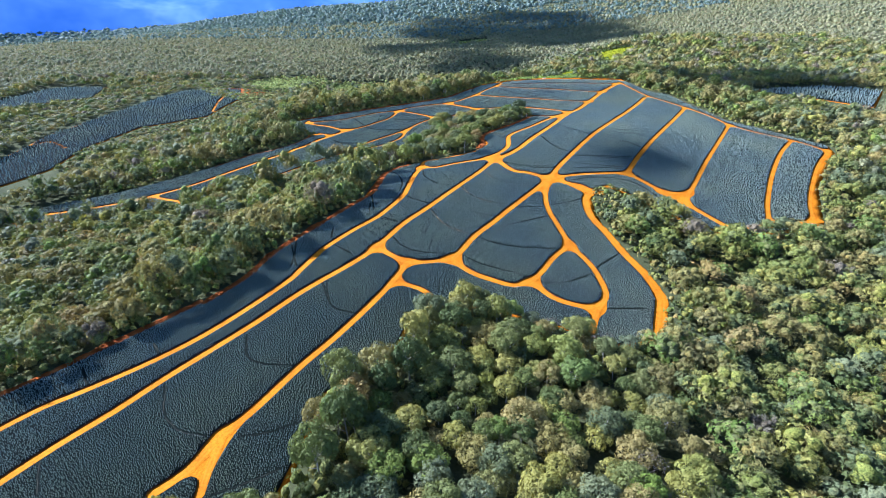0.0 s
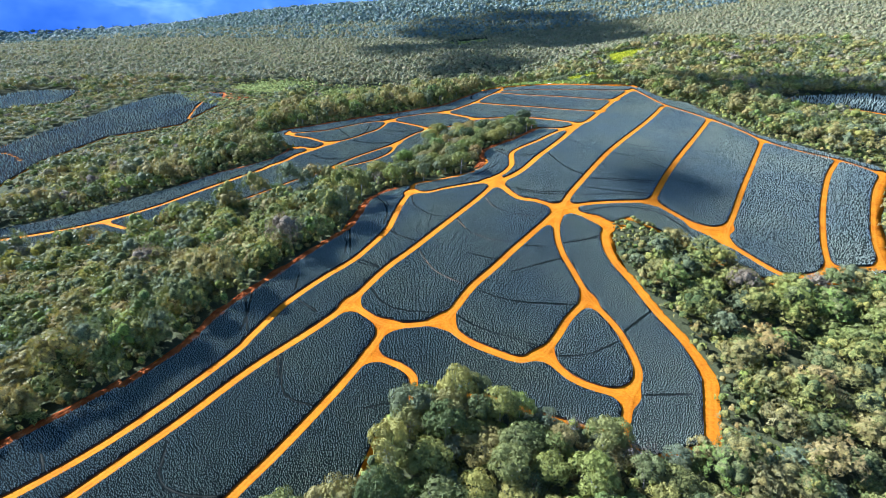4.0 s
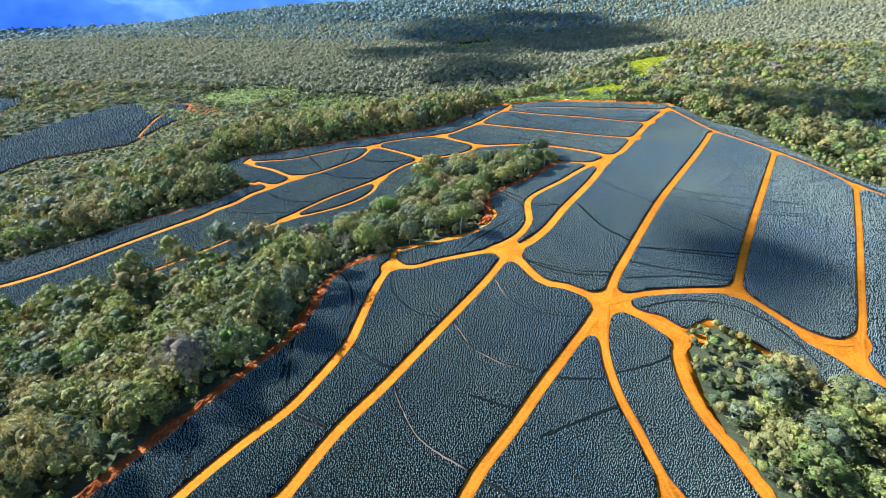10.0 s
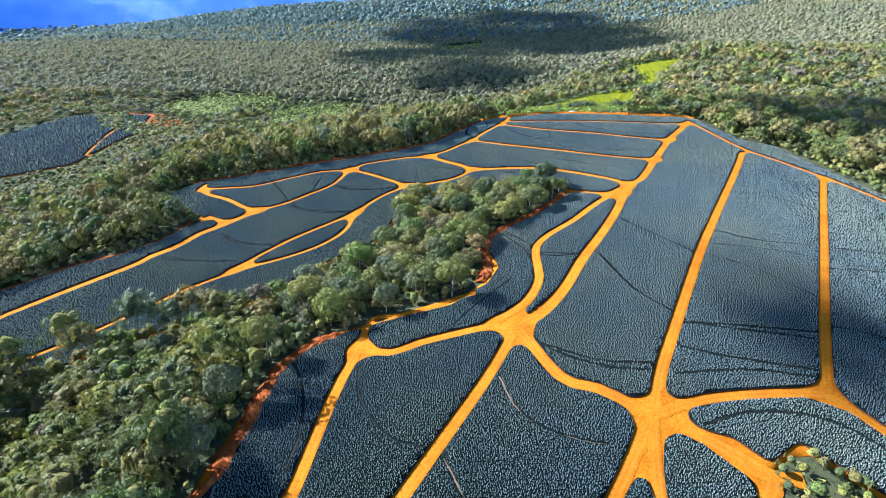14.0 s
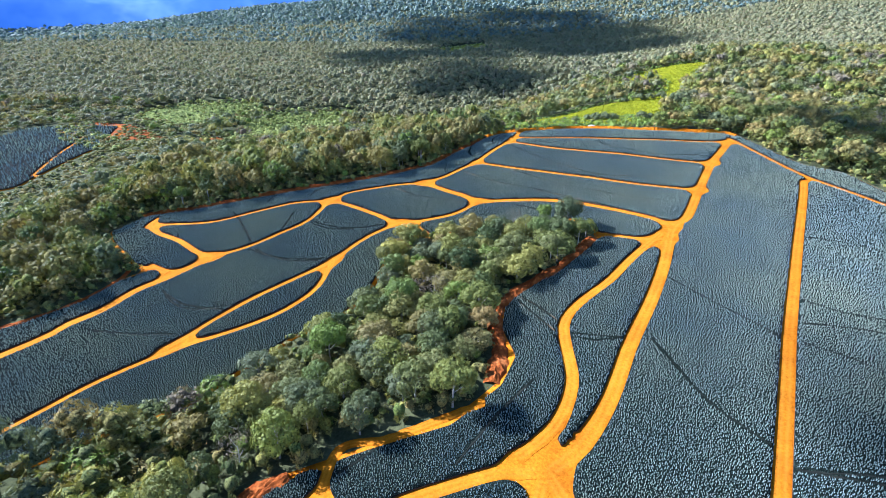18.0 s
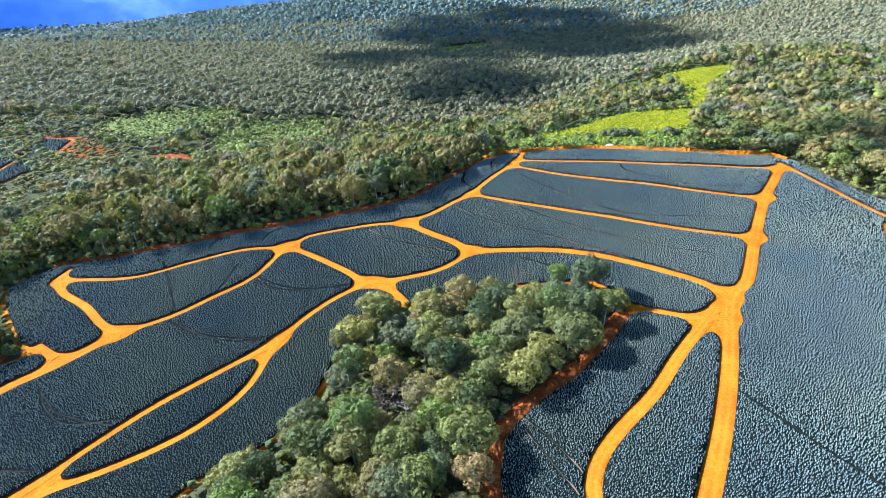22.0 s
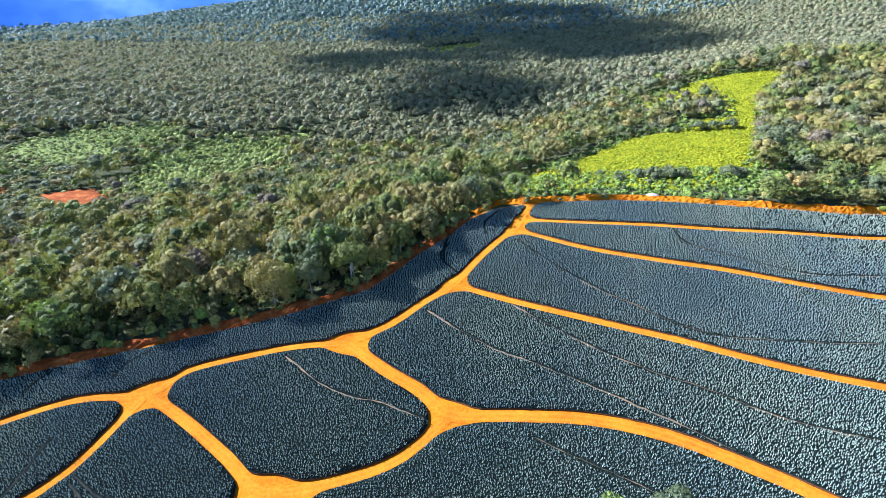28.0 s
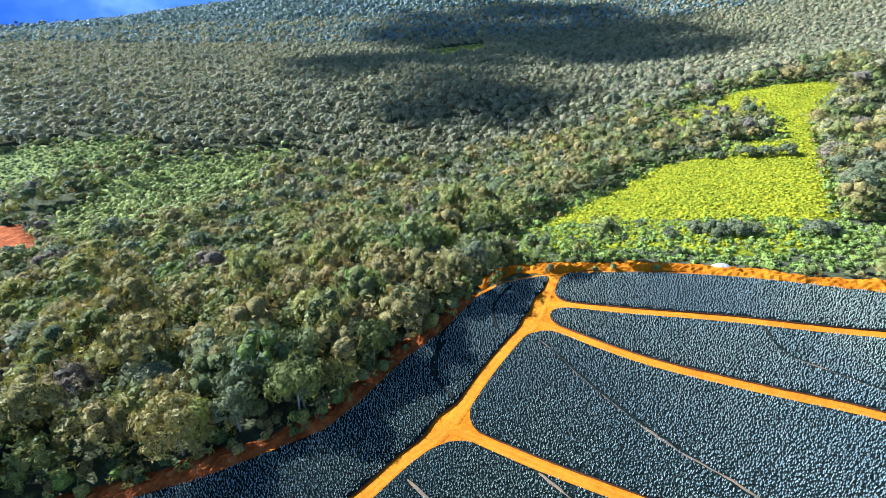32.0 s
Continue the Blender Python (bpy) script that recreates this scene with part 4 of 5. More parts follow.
# ---- woods ----
def crown_cards(rng, clumps, per, leaf, height, spread, low=0.25):
    """A domed crown of rounded leaf clumps; returns triangles around the tree's foot."""
    out = []
    mid = height - 0.72 * spread
    for k in range(clumps):
        up = low * -1 + (1 + low) * (k + rng.random()) / clumps
        a = k * 2.4 + rng.normal(0, 0.35)
        flat = math.sqrt(max(0.0, 1 - min(up, 1) ** 2))
        r = spread * rng.uniform(0.55, 0.8)
        c = np.array([math.cos(a) * flat * r, math.sin(a) * flat * r, mid + up * r * 0.8])
        rad = np.array([1, 1, 0.8]) * spread * rng.uniform(0.3, 0.44)
        d = rng.standard_normal((per, 3)) + 0.55 * np.array([math.cos(a) * flat, math.sin(a) * flat, up + 0.5])
        d /= np.linalg.norm(d, axis=1)[:, None]
        p = c + d * rad * rng.uniform(0.82, 1.08, (per, 1))
        nrm = d + rng.normal(0, 0.3, (per, 3))
        nrm /= np.linalg.norm(nrm, axis=1)[:, None]
        t = np.cross(nrm, rng.standard_normal((per, 3)))
        t /= np.linalg.norm(t, axis=1)[:, None]
        b = np.cross(nrm, t)
        s = leaf * rng.uniform(0.7, 1.3, (per, 1))
        out.append(np.stack([p + t * s, p - t * s * 0.5 + b * s * 0.8, p - t * s * 0.5 - b * s * 0.8], 1))
    return np.concatenate(out).reshape(-1, 3)


_b = bmesh.new()
bmesh.ops.create_icosphere(_b, subdivisions=1, radius=1.0)
ICO_V = np.array([v.co[:] for v in _b.verts])
ICO_F = np.array([[v.index for v in f.verts] for f in _b.faces if f.calc_center_median().z > -0.5])
_b.free()


def crown_blobs(rng, clumps, height, spread, low=0.2):
    """A domed crown of rounded clumps for trees further off; returns corners and faces."""
    V, F = [], []
    mid = height - 0.72 * spread
    for k in range(clumps):
        up = -low + (1 + low) * (k + 0.6 * rng.random() + 0.2) / clumps
        a = k * 2.4 + rng.normal(0, 0.3)
        flat = math.sqrt(max(0.0, 1 - min(up, 1) ** 2))
        r = spread * rng.uniform(0.5, 0.72) * (1 if clumps > 2 else 0.35)
        c = np.array([math.cos(a) * flat * r, math.sin(a) * flat * r, mid + up * r * 0.85])
        size = spread * (rng.uniform(0.34, 0.48) if clumps > 4 else rng.uniform(0.5, 0.68) if clumps > 1 else 0.95)
        v = ICO_V @ np.array(Euler((0, 0, rng.random() * 6)).to_matrix()) * size * np.array([1, 1, 0.85]) * rng.uniform(0.75, 1.25, (len(ICO_V), 1))
        F.append(ICO_F + sum(len(q) for q in V))
        V.append(v + c)
    return np.concatenate(V), np.concatenate(F)


def tube(pts, radii, sides=6):
    """A tapered limb along some points."""
    v, f = [], []
    for i, (p, r) in enumerate(zip(pts, radii)):
        for k in range(sides):
            a = 6.283 * k / sides
            v.append((p[0] + r * math.cos(a), p[1] + r * math.sin(a), p[2]))
        if i:
            for k in range(sides):
                q = (k + 1) % sides
                f.append(((i - 1) * sides + k, (i - 1) * sides + q, i * sides + q, i * sides + k))
    return v, f


def trunk_mesh(rng, height, spread, limbs=5):
    V, F = [], []
    lean = rng.normal(0, 0.04, 2) * height

    def add(pts, radii):
        v, f = tube(pts, radii)
        F.extend(tuple(k + len(V) for k in q) for q in f)
        V.extend(v)

    h = height * 0.62
    stem = [(lean[0] * t * t, lean[1] * t * t, -0.6 + (h + 0.6) * t) for t in (0, 0.08, 0.4, 0.75, 1)]
    add(stem, [0.42, 0.30, 0.22, 0.17, 0.10])
    for k in range(limbs):
        a, t0 = 6.283 * k / limbs + rng.random(), rng.uniform(0.45, 0.95)
        s = np.array([lean[0] * t0 * t0, lean[1] * t0 * t0, h * t0])
        e = s + np.array([math.cos(a) * spread * 0.6, math.sin(a) * spread * 0.6, height * rng.uniform(0.15, 0.3)])
        m = (s + e) / 2 + np.array([0, 0, -0.25])
        add([s, m, e], [0.13, 0.09, 0.03])
    return V, F


def grow(name, mat, label, rng, height, spread, lobes, per, leaf):
    tree = new(name)
    tagged(tree, label, "tree", "trees of the near woods")
    V, F = trunk_mesh(rng, height, spread)
    under(mesh_object("trunk", V, F, M_BARK, True), tree)
    v = crown_cards(rng, lobes, per, leaf, height, spread)
    under(mesh_object("crown", v, np.arange(len(v)).reshape(-1, 3), mat, False), tree)
    return tree


def wooded(x, y):
    """Where trees stand: off the plots, roads, meadow and clearings."""
    ok = within(x, y, PLOT_MAIN) < np.where((x < 0) & (y > 310), -6.0, -3.0)
    for poly in (PLOT_WEST, PLOT_FAR_WEST, PLOT_EAST):
        ok &= within(x, y, poly) < -4
    for k in ("bank", "edge_w", "wood_s", "l29", "stub_w", "spit"):
        ok &= to_segments(x, y, LINES[k][1]) > (5.5 if k == "spit" else 2.6)
    ok &= (within(x, y, MEADOW) < np.where(y < 610, -5, -1)) & ((x - 100) ** 2 + (y - 248) ** 2 > 13**2)
    for dx, dy in ((9, -3.5), (-8, 6), (-16, 12), (-22, 18)):
        for poly in (CLEARING_W, CLEARING_S, *BARE_SOIL):
            ok &= ~inside(x + dx, y + dy, poly)
    for k in (8, 15, 22, 30):
        ok &= ~inside(x - k, y + k, PLOT_WEST) & ~inside(x - k, y + k, PLOT_FAR_WEST) & ~inside(x + 0.7 * k, y + k, PLOT_EAST)
    ok &= ~inside(x + 9, y - 3.5, MEADOW) & ~inside(x + 5, y - 2, MEADOW) & ~inside(x + 8, y - 3, MEADOW_UPPER)
    for poly in (MEADOW_UPPER, VERGE, GLADE_FAR, *BARE_SOIL):
        ok &= ~inside(x, y, poly)
    open_land = (within(x, y, CLEARING_W) > -7) | (within(x, y, CLEARING_S) > -4) | (within(x, y, CLEARING_N) > -7)
    return ok & (~open_land | (np.sin(x * 12.9 + y * 78.2) > 0.93))


def scatter(x0, x1, y0, y1, space, rng):
    nx, ny = int((x1 - x0) / space), int((y1 - y0) / space)
    I, J = np.meshgrid(np.arange(nx), np.arange(ny), indexing="ij")
    x = x0 + (I.ravel() + 0.5 * (J.ravel() % 2) + rng.uniform(-0.46, 0.46, I.size)) * space
    y = y0 + (J.ravel() + rng.uniform(-0.46, 0.46, I.size)) * space
    return x, y


def spread_of(x, y):
    """Within the wedge of land that can be looked over."""
    return (x > -(75 + 0.84 * y)) & (x < 95 + 0.98 * y)


def stature(x, y):
    """How much taller the trees grow than usual: the old wood north-west of the plots stands high."""
    e = within(x, y, PLOT_MAIN)
    tall = np.where((x < 75) & (y > 425) & (e > -60), 0.2, 0.0) + np.where((x < -60) & (y > 350) & (y <= 425) & (e > -50), 0.15, 0.0)
    low = np.where((x < -110) & (y > 480) & (within(x, y, PLOT_WEST) > -75), 0.3, 0.0)
    return 1 + tall - low + np.where((x < 30) & (y < 330) & (e > -14), 0.38, 0.0)


rng = np.random.default_rng(21)
x, y = scatter(-540, 580, 40, 785, 7.0, rng)
ok = spread_of(x, y)
x, y = x[ok], y[ok]
ok = wooded(x, y)
x, y = x[ok], y[ok]
d = to_segments(x, y, FLIGHT)
order = np.argsort(d)
close, mid, back = order[:400], order[400:2500], order[2500:]

kinds = [
    (M_LEAF, "leafy green broad-crowned woodland tree", 9.8, 5.4, 20, 95, 0.5),
    (M_LEAF, "tall deep-green woodland tree with layered crown", 11.6, 5.0, 20, 95, 0.5),
    (M_OLIVE, "olive-yellow flowering crown on a woodland tree", 9.2, 5.7, 22, 95, 0.48),
    (M_GREY, "silvery grey-green leafed woodland tree", 9.4, 4.9, 18, 95, 0.5),
    (M_OLIVE, "dry brownish-olive woodland tree", 8.6, 4.4, 16, 90, 0.46),
    (M_LEAF, "small bright green understorey tree", 6.6, 3.9, 13, 90, 0.46),
    (M_TWIG, "leafless grey tree with pale twisted limbs", 9.6, 4.6, 12, 34, 0.2),
]
protos = [grow("woodland_tree", m, lb, rng, h, s, lo, pe, le) for m, lb, h, s, lo, pe, le in kinds]
zt = rise(x, y)
pick = rng.choice(len(kinds), len(x), p=[0.33, 0.24, 0.14, 0.11, 0.07, 0.08, 0.03])
fresh = set(range(len(kinds)))
for i in close:
    k = int(pick[i])
    m = pose(x[i], y[i], zt[i] - 0.2, 0, 0, rng.uniform(0, 360))
    s = rng.uniform(0.62, 1.12)
    if k in fresh:
        fresh.discard(k)
        t = protos[k]
        t.matrix_basis = m
    else:
        t = copy_thing(protos[k], m)
    t.scale = (s, s, s * rng.uniform(0.9, 1.1) * stature(x[i : i + 1], y[i : i + 1])[0])


def forest(name, label, x, y, rng, mats, weights, sizes, core, clumps, per, leaf, kinds_each=6):
    """Many trees joined: clumped cores with sprays of leaves over them, a few shapes turned and scaled."""
    z = rise(x, y)
    shapes = []
    for h, w in sizes:
        for _ in range(kinds_each):
            v0, f0 = crown_blobs(rng, core, h * 0.96 - (1.5 if core == 1 and h > 5 else 0), w * (0.6 if core == 1 else 0.72))
            v1 = crown_cards(rng, clumps, per, leaf, h, w)
            shapes.append(((v0, f0), (v1, np.arange(len(v1)).reshape(-1, 3))))
    which = rng.integers(0, len(shapes), len(x))
    mat_of = rng.choice(len(mats), len(x), p=weights)
    high = stature(x, y)
    turn, scale, tones = rng.random(len(x)) * 6.283, rng.uniform(0.68, 1.3, len(x)) * (0.6 + 0.4 * high), rng.random(len(x))
    for mi, pair in enumerate(mats):
        for layer, mat in enumerate(pair):
            V, T, F, n = [], [], [], 0
            for k, shape in enumerate(shapes):
                sh, fc = shape[layer]
                sel = np.nonzero((which == k) & (mat_of == mi))[0]
                if not len(sel):
                    continue
                ca, sa, s = np.cos(turn[sel]) * scale[sel], np.sin(turn[sel]) * scale[sel], scale[sel]
                v = np.empty((len(sel), len(sh), 3))
                v[..., 0] = x[sel, None] + ca[:, None] * sh[:, 0] - sa[:, None] * sh[:, 1]
                v[..., 1] = y[sel, None] + sa[:, None] * sh[:, 0] + ca[:, None] * sh[:, 1]
                v[..., 2] = z[sel, None] + (s * high[sel])[:, None] * sh[:, 2]
                V.append(v.reshape(-1, 3))
                T.append(np.repeat(tones[sel], len(sh)))
                F.append((fc[None] + (n + np.arange(len(sel)) * len(sh))[:, None, None]).reshape(-1, 3))
                n += len(sel) * len(sh)
            if V:
                ob = mesh_object(name, np.concatenate(V), np.concatenate(F), mat, layer == 0, np.concatenate(T))
                tagged(ob, label, "trees", kind="stuff")


WOOD = [(C_LEAF, S_LEAF), (C_OLIVE, S_OLIVE), (C_GREY, S_GREY), (C_DRY, S_DRY)]
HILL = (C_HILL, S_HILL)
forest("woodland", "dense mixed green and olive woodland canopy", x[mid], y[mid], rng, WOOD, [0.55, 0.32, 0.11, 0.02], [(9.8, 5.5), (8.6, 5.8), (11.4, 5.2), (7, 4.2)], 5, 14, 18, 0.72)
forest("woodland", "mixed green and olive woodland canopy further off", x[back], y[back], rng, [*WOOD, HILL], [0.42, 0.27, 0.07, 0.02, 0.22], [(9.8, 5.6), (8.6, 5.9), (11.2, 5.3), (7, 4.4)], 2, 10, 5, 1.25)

x, y = scatter(-1300, 1300, 40, 1350, 7.7, rng)
ok = (((x < -536) | (x > 576)) | (y > 774)) & spread_of(x, y)
x, y = x[ok], y[ok]
ok = wooded(x, y)
x, y = x[ok], y[ok]
forest("hillside_forest", "forest over the hills, its grey-green paled for haze", x, y, rng, [HILL], [1.0], [(8.6, 5.4), (10.0, 5.2), (7.2, 4.6)], 1, 6, 3, 1.5)
x, y = scatter(-1700, 1800, 1345, 1850, 12.5, rng)
ok = spread_of(x, y)
forest("distant_forest", "forest on further hills, haze painted into its grey-green", x[ok], y[ok], rng, [(C_HILL, S_HILL), (C_FAR, S_FAR)], [0.5, 0.5], [(10.5, 7.2), (12.5, 7.0), (9.0, 6.0)], 1, 5, 2, 2.2)
x, y = scatter(-2600, 2900, 1845, 3000, 28.0, rng)
ok = spread_of(x, y)
forest("distant_forest", "grey-green forest on far slopes, blue haze painted into its colour", x[ok], y[ok], rng, [(C_FAR, S_FAR)], [1.0], [(15.0, 13.4), (18.0, 12.8)], 1, 4, 3, 3.9)

x, y = scatter(-3500, 3700, 2990, 4300, 48.0, rng)
ok = spread_of(x, y)
forest("distant_forest", "forest at the foot of the far range, haze painted into its colour", x[ok], y[ok], rng, [(C_FAR, S_FAR)], [1.0], [(20.0, 22.0), (24.0, 21.0)], 1, 4, 2, 6.0)

# woods round the near end, beside and behind the flight's start
x, y = scatter(-330, 330, -110, 330, 10.0, rng)
ok = ~spread_of(x, y) | (y < 38)
x, y = x[ok], y[ok]
ok = wooded(x, y)
forest("woodland", "mixed green woodland round the near end", x[ok], y[ok], rng, WOOD, [0.55, 0.32, 0.11, 0.02], [(9.8, 5.8), (8.6, 6.0), (11.2, 5.6)], 2, 8, 3, 1.6)

# undergrowth below the trees and along their edges
x, y = scatter(-260, 300, 50, 600, 3.6, rng)
e = within(x, y, PLOT_MAIN)
ok = (e < -0.8) & (e > -30) & spread_of(x, y)
for k in ("bank", "edge_w", "spit", "wood_s", "rim_n"):
    ok &= to_segments(x, y, LINES[k][1]) > 2.2
ok &= ~inside(x, y, MEADOW) & (within(x, y, VERGE) < -1)
forest("undergrowth", "dark green undergrowth at the foot of the woods", x[ok], y[ok], rng, [(C_LEAF, S_LEAF), (C_OLIVE, S_OLIVE)], [0.75, 0.25], [(2.2, 2.0), (3.2, 2.3)], 1, 4, 3, 0.8, 3)

# shrubs in the clearings
for poly, space in ((CLEARING_W, 3.4), (CLEARING_N, 3.4), (CLEARING_S, 3.0), (VERGE, 2.4), (GLADE_FAR, 5.0)):
    p = np.array(poly)
    x, y = scatter(p[:, 0].min(), p[:, 0].max(), p[:, 1].min(), p[:, 1].max(), space, rng)
    ok = inside(x, y, poly)
    forest("shrubs", "low fresh-green shrubs in a clearing", x[ok], y[ok], rng, [(C_VERGE, S_VERGE), (C_GREY, S_GREY)] if poly is VERGE else [(C_FRESH, S_FRESH), (C_LEAF, S_LEAF)], [0.88, 0.12] if poly is VERGE else [0.68, 0.32], [(0.5, 1.2), (0.8, 1.5), (1.3, 1.7)] if poly is VERGE else [(1.0, 2.0), (1.5, 2.3), (2.6, 2.2)], 1, 7, 4, 0.65, 3)

# low growth before the clearings
x, y = scatter(-290, -30, 580, 850, 3.7, rng)
near = np.maximum.reduce([within(x, y, p) for p in (CLEARING_W, CLEARING_S, CLEARING_N, *BARE_SOIL)])
ok = (near < 0) & (near > -26) & ~wooded(x, y)
forest("shrubs", "low olive and green scrub round the clearings", x[ok], y[ok], rng, [(C_LEAF, S_LEAF), (C_OLIVE, S_OLIVE), (C_FRESH, S_FRESH)], [0.45, 0.25, 0.3], [(2.0, 2.4), (3.2, 2.9), (4.4, 3.1)], 1, 6, 4, 0.8, 3)

# low growth along the outlying plots
x, y = scatter(-480, 420, 420, 720, 4.4, rng)
near = np.maximum.reduce([within(x, y, p) for p in (PLOT_WEST, PLOT_FAR_WEST, PLOT_EAST)])
ok = (near < -3) & (near > -40) & ~wooded(x, y) & (within(x, y, PLOT_MAIN) < -6)
forest("shrubs", "low green scrub along the outlying plots", x[ok], y[ok], rng, [(C_LEAF, S_LEAF), (C_OLIVE, S_OLIVE)], [0.65, 0.35], [(2.0, 2.5), (3.2, 3.0)], 1, 6, 4, 0.9, 3)

# low growth between the woods and the meadow
x, y = scatter(50, 340, 545, 790, 3.5, rng)
near = np.maximum(within(x, y, MEADOW), within(x, y, MEADOW_UPPER))
ok = (near < 1) & (near > -15) & ~inside(x, y, VERGE) & (within(x, y, PLOT_MAIN) < -6)
forest("shrubs", "fresh-green and olive scrub round the meadow", x[ok], y[ok], rng, [(C_VERGE, S_VERGE), (C_OLIVE, S_OLIVE), (C_LEAF, S_LEAF)], [0.72, 0.14, 0.14], [(0.8, 1.5), (1.3, 1.8), (2.2, 2.1)], 1, 5, 4, 0.7, 3)

# ---- meadow ----
for poly in (CLEARING_W, CLEARING_S, CLEARING_N):
    for v, fc in patch_mesh(poly, 6.0, lambda a, b, p=poly: within(a, b, p) + 3, 0.1, 1.0)[0]:
        tagged(mesh_object("clearing_ground", v, fc, M_CLEARING, True), "grassy ground of a scrub clearing", "ground", kind="structure")
for poly in (MEADOW, MEADOW_UPPER, GLADE_FAR):
    for v, fc in patch_mesh(poly, 6.0, lambda a, b, p=poly: within(a, b, p) + 3, 0.1, 1.0)[0]:
        tagged(mesh_object("meadow_ground", v, fc, M_MEADOW, True), "bright yellow-green grass slope", "meadow", kind="structure")
    p = np.array(poly)
    x, y = scatter(p[:, 0].min(), p[:, 0].max(), p[:, 1].min(), p[:, 1].max(), 1.9, rng)
    ok = inside(x, y, poly)
    x, y = x[ok], y[ok]
    x, y = x + rng.normal(0, 1.3, len(x)), y + rng.normal(0, 1.3, len(y))
    v, fc, tn = leaves(x, y, rise(x, y), rng.uniform(0.35, 1.1, len(x)), rng.random(len(x)) * 0.9, 4, rng)
    tagged(mesh_object("meadow_growth", v, fc, M_GRASS, False, tn), "bright yellow-green ferns and grass", "grass", kind="stuff")
    x, y = scatter(p[:, 0].min(), p[:, 0].max(), p[:, 1].min(), p[:, 1].max(), 1.7, rng)
    ok = within(x, y, poly) > rng.uniform(-3.5, 1.5, len(x))
    forest("meadow_growth", "clumps of bright yellow-green fern", x[ok], y[ok], rng, [(C_FERN, M_GRASS)], [1.0], [(0.3, 1.2), (0.45, 1.5)], 1, 5, 3, 0.5, 3)


# ---- single things ----
def bush(x, y, s, rng):
    thing = new("bush")
    tagged(thing, "dark grey-green bush on the meadow's edge", "bush", "bushes along the meadow")
    v0, f0 = crown_blobs(rng, 5, 3.0, 2.3)
    under(mesh_object("leafy_core", v0, f0, C_GREY, True, np.full(len(v0), 0.4)), thing)
    v1 = crown_cards(rng, 12, 26, 0.42, 3.2, 2.6)
    under(mesh_object("leaf_sprays", v1, np.arange(len(v1)).reshape(-1, 3), M_GREY, False), thing)
    thing.matrix_basis = pose(x, y, rise(x, y)[0] - 0.2, 0, 0, rng.uniform(0, 360))
    thing.scale = (s, s, s)


for bx, by, bs in ((125, 564, 1.1), (134, 566, 1.2), (138, 562, 1.5), (144, 561, 1.6), (149, 560, 1.2), (166, 557, 1.6), (172, 558, 1.1), (206, 655, 2.0), (214, 652, 1.7), (222, 650, 1.8), (196, 660, 1.3)):
    bush(bx, by, bs, rng)


def tall_tree(x, y, h, crown, mat, rng):
    """A pale-stemmed tree that stands out over the others."""
    thing = new("emergent_tree")
    tagged(thing, "tall pale-stemmed tree standing above the canopy", "tree", "emergent trees")
    V, F = trunk_mesh(rng, h * 1.25, crown, 7)
    under(mesh_object("trunk", V, F, M_BARK, True), thing)
    v = crown_cards(rng, 12, 60, 0.6, h, crown, 0.5)
    under(mesh_object("crown", v, np.arange(len(v)).reshape(-1, 3), mat, False), thing)
    thing.matrix_basis = pose(x, y, rise(x, y)[0] - 0.3, 0, 0, rng.uniform(0, 360))


for tx, ty, th in ((-102, 485, 15), (118, 806, 22), (171, 756, 20), (145, 765, 19), (154, 762, 18), (59, 582, 14), (-260, 832, 20), (-96, 476, 13), (190, 790, 20), (98, 770, 18), (240, 800, 21), (128, 700, 17), (60, 720, 17), (210, 838, 20), (-84, 478, 14)):
    tall_tree(tx, ty, th * 0.88, 3.6, M_GREY if th > 16 else M_LEAF, rng)


def covered_heap(x, y):
    """A heap of earth under a pale sheet, with its loose hem."""
    r = np.random.default_rng(31)
    thing = new("covered_heap")
    tagged(thing, "pale tarpaulin sheet over a low heap by the rim track", "heap")
    a, q = np.meshgrid(np.linspace(0, 2 * math.pi, 28, endpoint=False), np.linspace(0.02, 1, 8), indexing="ij")
    px, py = 3.2 * q * np.cos(a), 1.7 * q * np.sin(a)
    pz = 1.5 * (1 - q**1.8) + 0.09 * r.standard_normal(q.shape)
    n = q.shape[1]
    i, j = np.meshgrid(np.arange(28), np.arange(n - 1), indexing="ij")
    f = np.stack([i * n + j, i * n + j + 1, ((i + 1) % 28) * n + j + 1, ((i + 1) % 28) * n + j], -1).reshape(-1, 4)
    under(mesh_object("sheet", np.stack([px, py, pz], -1).reshape(-1, 3), f, M_TARP, True), thing)
    for k in range(7):
        b = k * 0.9 + r.normal(0, 0.1)
        bm = bmesh.new()
        bmesh.ops.create_icosphere(bm, subdivisions=1, radius=0.32, matrix=pose(3.1 * math.cos(b), 1.65 * math.sin(b), 0.12) @ Matrix.Diagonal((1.2, 0.9, 0.7, 1)))
        for v in bm.verts:
            v.co += Vector(r.normal(0, 0.05, 3))
        me = bpy.data.meshes.new("stone")
        bm.to_mesh(me)
        bm.free()
        me.materials.append(M_BANK)
        under(new("stone", me), thing)
    thing.matrix_basis = pose(x, y, rise(x, y)[0] + 0.1, 0, 0, -18)


covered_heap(128.7, 541.4)

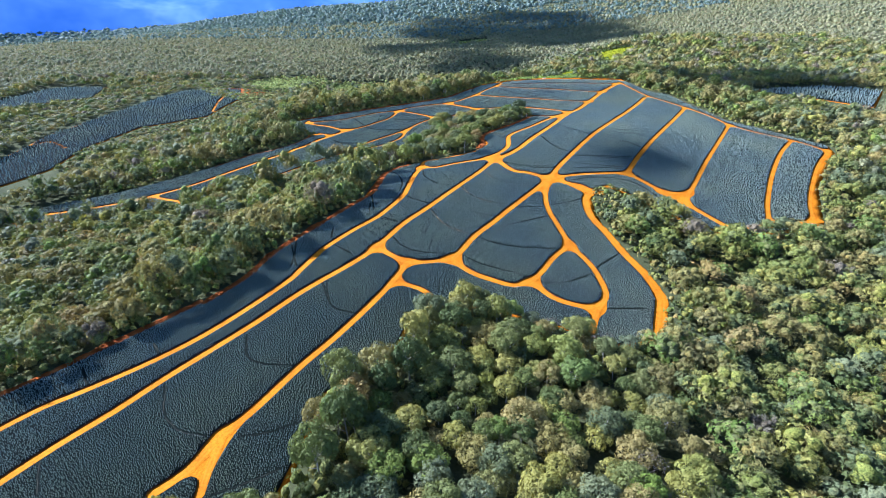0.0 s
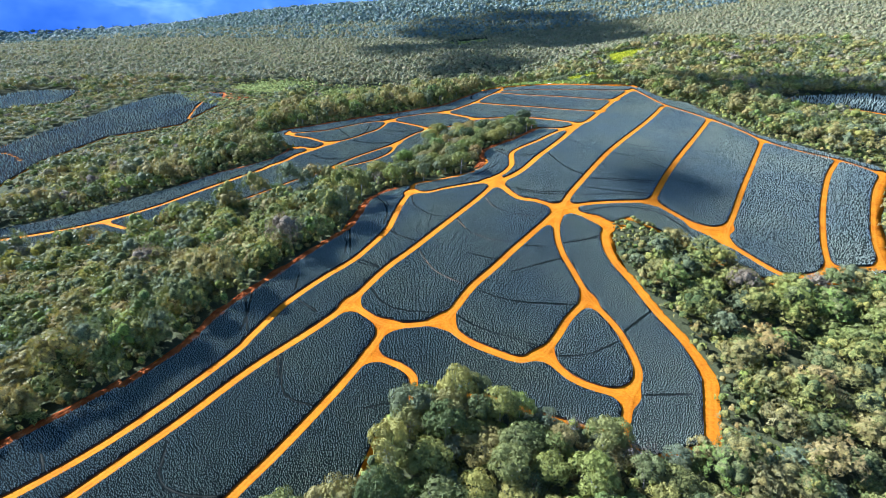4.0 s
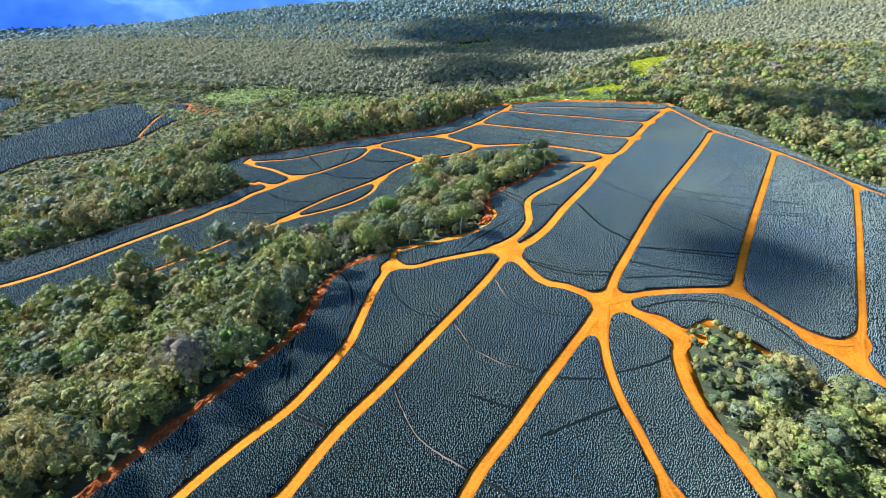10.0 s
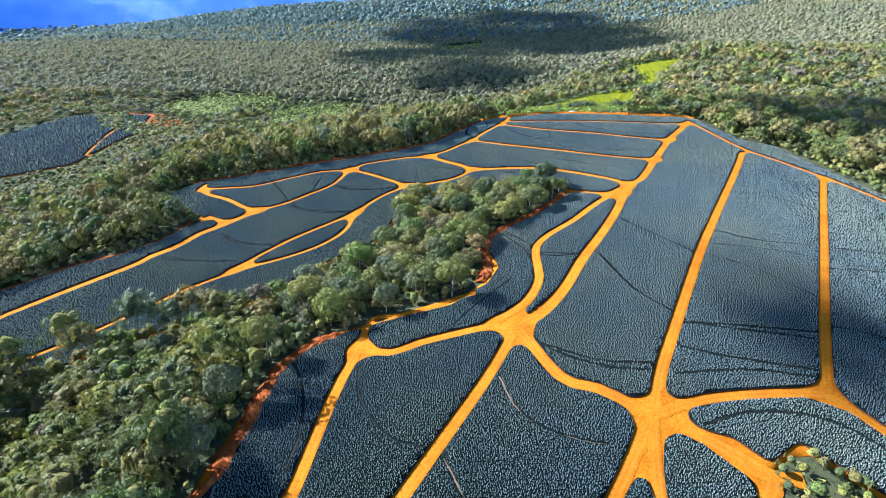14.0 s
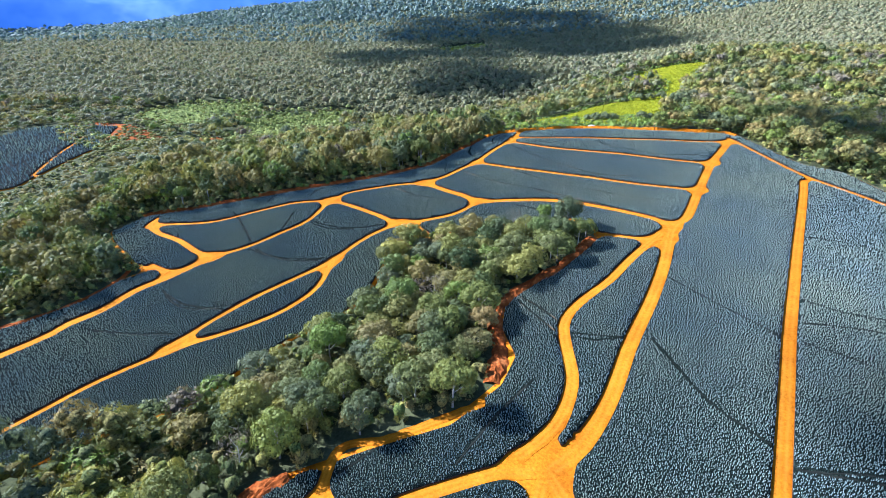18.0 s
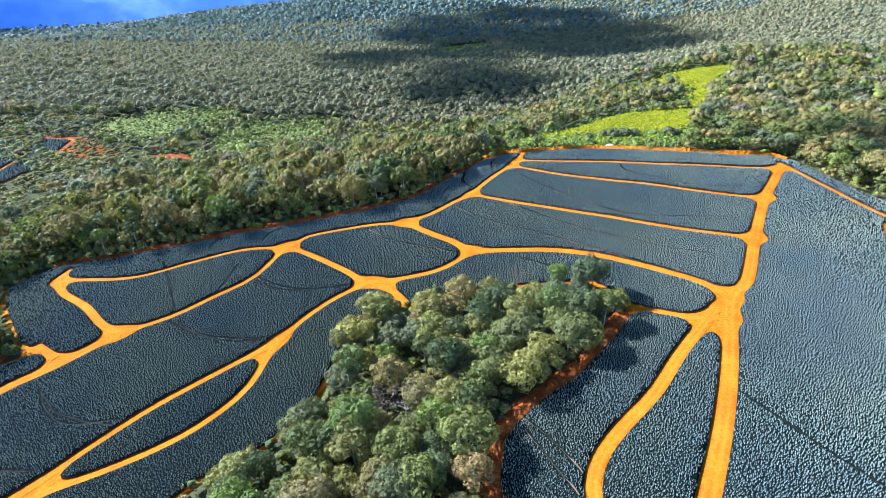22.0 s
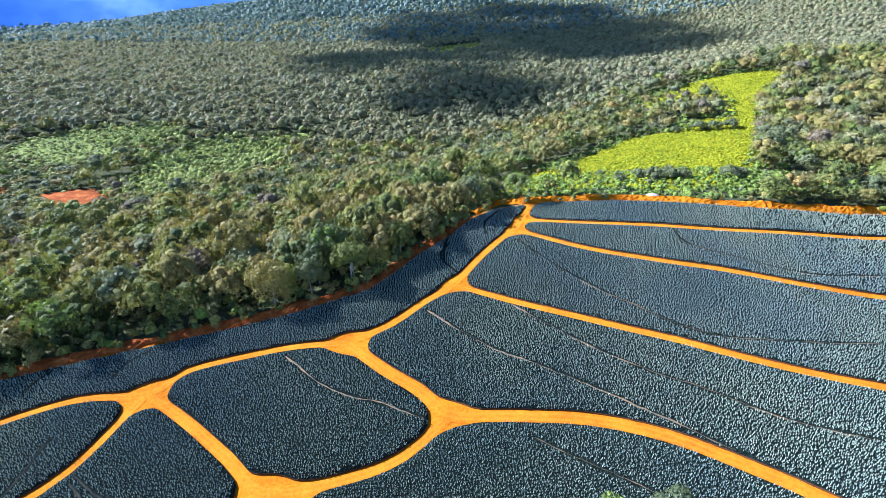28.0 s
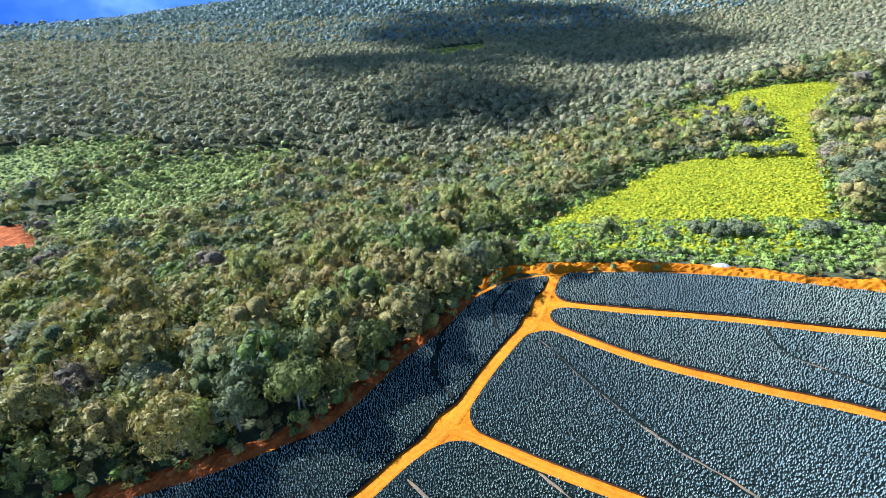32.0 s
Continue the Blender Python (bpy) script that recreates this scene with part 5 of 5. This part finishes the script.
# clods and stones broken from the banks
V, F, n = [], [], 0
r = np.random.default_rng(41)
for k, off in (("bank", 3.0), ("edge_w", 2.6), ("rim_n", 3.2)):
    c = curve(ROADS[k][1], 2.2)
    for p in c:
        for _ in range(2):
            q = p + r.normal(0, off * 0.5, 2)
            s = r.uniform(0.1, 0.3)
            v = ICO_V * s * r.uniform(0.6, 1.3, (len(ICO_V), 1)) + np.array([q[0], q[1], rise(q[0], q[1])[0] + s * 0.6])
            V.append(v)
            F.append(ICO_F + n)
            n += len(v)
tagged(mesh_object("clods", np.concatenate(V), np.concatenate(F), M_BANK, False), "loose clods of red earth on the banks", "clods", kind="stuff")


# ---- clouds overhead and the far range ----
def cloud_stuff(name, clear_part):
    m, n, l, b = material(name, 1.0, 0.0)
    b.inputs["Base Color"].default_value = (0.85, 0.86, 0.88, 1)
    clear, both = n.new("ShaderNodeBsdfTransparent"), n.new("ShaderNodeMixShader")
    # thinner and denser parts
    wisp = noise_node(n, l, 0.011, 3.0, 0.6, n.new("ShaderNodeNewGeometry").outputs["Position"])
    spread = n.new("ShaderNodeMapRange")
    spread.inputs["From Min"].default_value, spread.inputs["From Max"].default_value = 0.35, 0.65
    spread.inputs["To Min"].default_value, spread.inputs["To Max"].default_value = clear_part - 0.5 * (1 - clear_part), min(1.0, clear_part + 0.6 * (1 - clear_part))
    l.new(wisp.outputs["Fac"], spread.inputs["Value"])
    l.new(spread.outputs["Result"], both.inputs[0])
    l.new(b.outputs[0], both.inputs[1])
    l.new(clear.outputs[0], both.inputs[2])
    l.new(both.outputs[0], n["Material Output"].inputs["Surface"])
    return m


M_THIN, M_THICK = cloud_stuff("thin_cloud", 0.93), cloud_stuff("thick_cloud", 0.67)


def cloud(cx, cy, rx, ry, alt, seed, mat):
    """A lumpy flat-based cumulus whose shade falls round (cx, cy)."""
    r = np.random.default_rng(seed)
    bm = bmesh.new()
    k = alt / SUN_DIR.z
    at = Vector((cx, cy, 0)) + SUN_DIR * k
    for _ in range(34):
        a, q = r.random() * 6.283, math.sqrt(r.random())
        s = r.uniform(0.12, 0.3) + 0.22 * (1 - q)
        m = Matrix.Translation((at.x + math.cos(a) * q * rx * 0.9, at.y + math.sin(a) * q * ry * 0.9, at.z)) @ Matrix.Diagonal((s * rx, s * ry, 0.5 * s * min(rx, ry), 1))
        bmesh.ops.create_icosphere(bm, subdivisions=2, radius=1.0, matrix=m)
    for v in bm.verts:
        v.co += noise.noise_vector(v.co * (3.0 / min(rx, ry))) * 0.16 * min(rx, ry)
    me = bpy.data.meshes.new("cloud")
    bm.to_mesh(me)
    bm.free()
    me.materials.append(mat)
    tagged(new("cloud", me), "white cumulus cloud high over the hills", "cloud", kind="structure")


cloud(152, 296, 34, 42, 780, 3, M_THIN)
cloud(320, 1400, 290, 420, 900, 4, M_THICK)
cloud(85, 1080, 180, 130, 900, 8, M_THICK)
cloud(370, 1130, 190, 190, 900, 12, M_THICK)
cloud(140, 900, 115, 95, 900, 9, M_THICK)
cloud(375, 475, 95, 75, 840, 6, M_THICK)

# blue air haze over the range is painted as colour and emission
M_RANGE, n_, l_, b_ = material("glowing_haze_range", 1.0, 0.0)
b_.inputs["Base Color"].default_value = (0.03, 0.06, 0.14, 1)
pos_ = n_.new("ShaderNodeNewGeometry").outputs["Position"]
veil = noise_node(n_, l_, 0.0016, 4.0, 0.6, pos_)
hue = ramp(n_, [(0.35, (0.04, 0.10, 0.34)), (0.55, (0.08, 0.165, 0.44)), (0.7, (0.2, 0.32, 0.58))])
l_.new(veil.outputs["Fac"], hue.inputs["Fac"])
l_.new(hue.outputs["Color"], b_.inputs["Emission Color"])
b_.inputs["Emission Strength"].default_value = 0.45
a = np.linspace(radians(-62), radians(40), 90)
r0 = 4000.0
hts = 330 + 60 * np.sin(a * 7 + 1) + 35 * np.sin(a * 17)
foot = np.stack([np.sin(a) * r0, np.cos(a) * r0, np.full(len(a), -250.0)], 1)
half = np.stack([np.sin(a) * (r0 + 350), np.cos(a) * (r0 + 350), hts * 0.45], 1)
crest = np.stack([np.sin(a) * (r0 + 750), np.cos(a) * (r0 + 750), hts], 1)
rng_v = np.stack([foot, half, crest], 1).reshape(-1, 3)
tagged(mesh_object("backdrop", rng_v, grid_faces(len(a), 3), M_RANGE, True), "mountain range on the horizon, blue haze painted as a glow", "mountains", kind="structure")
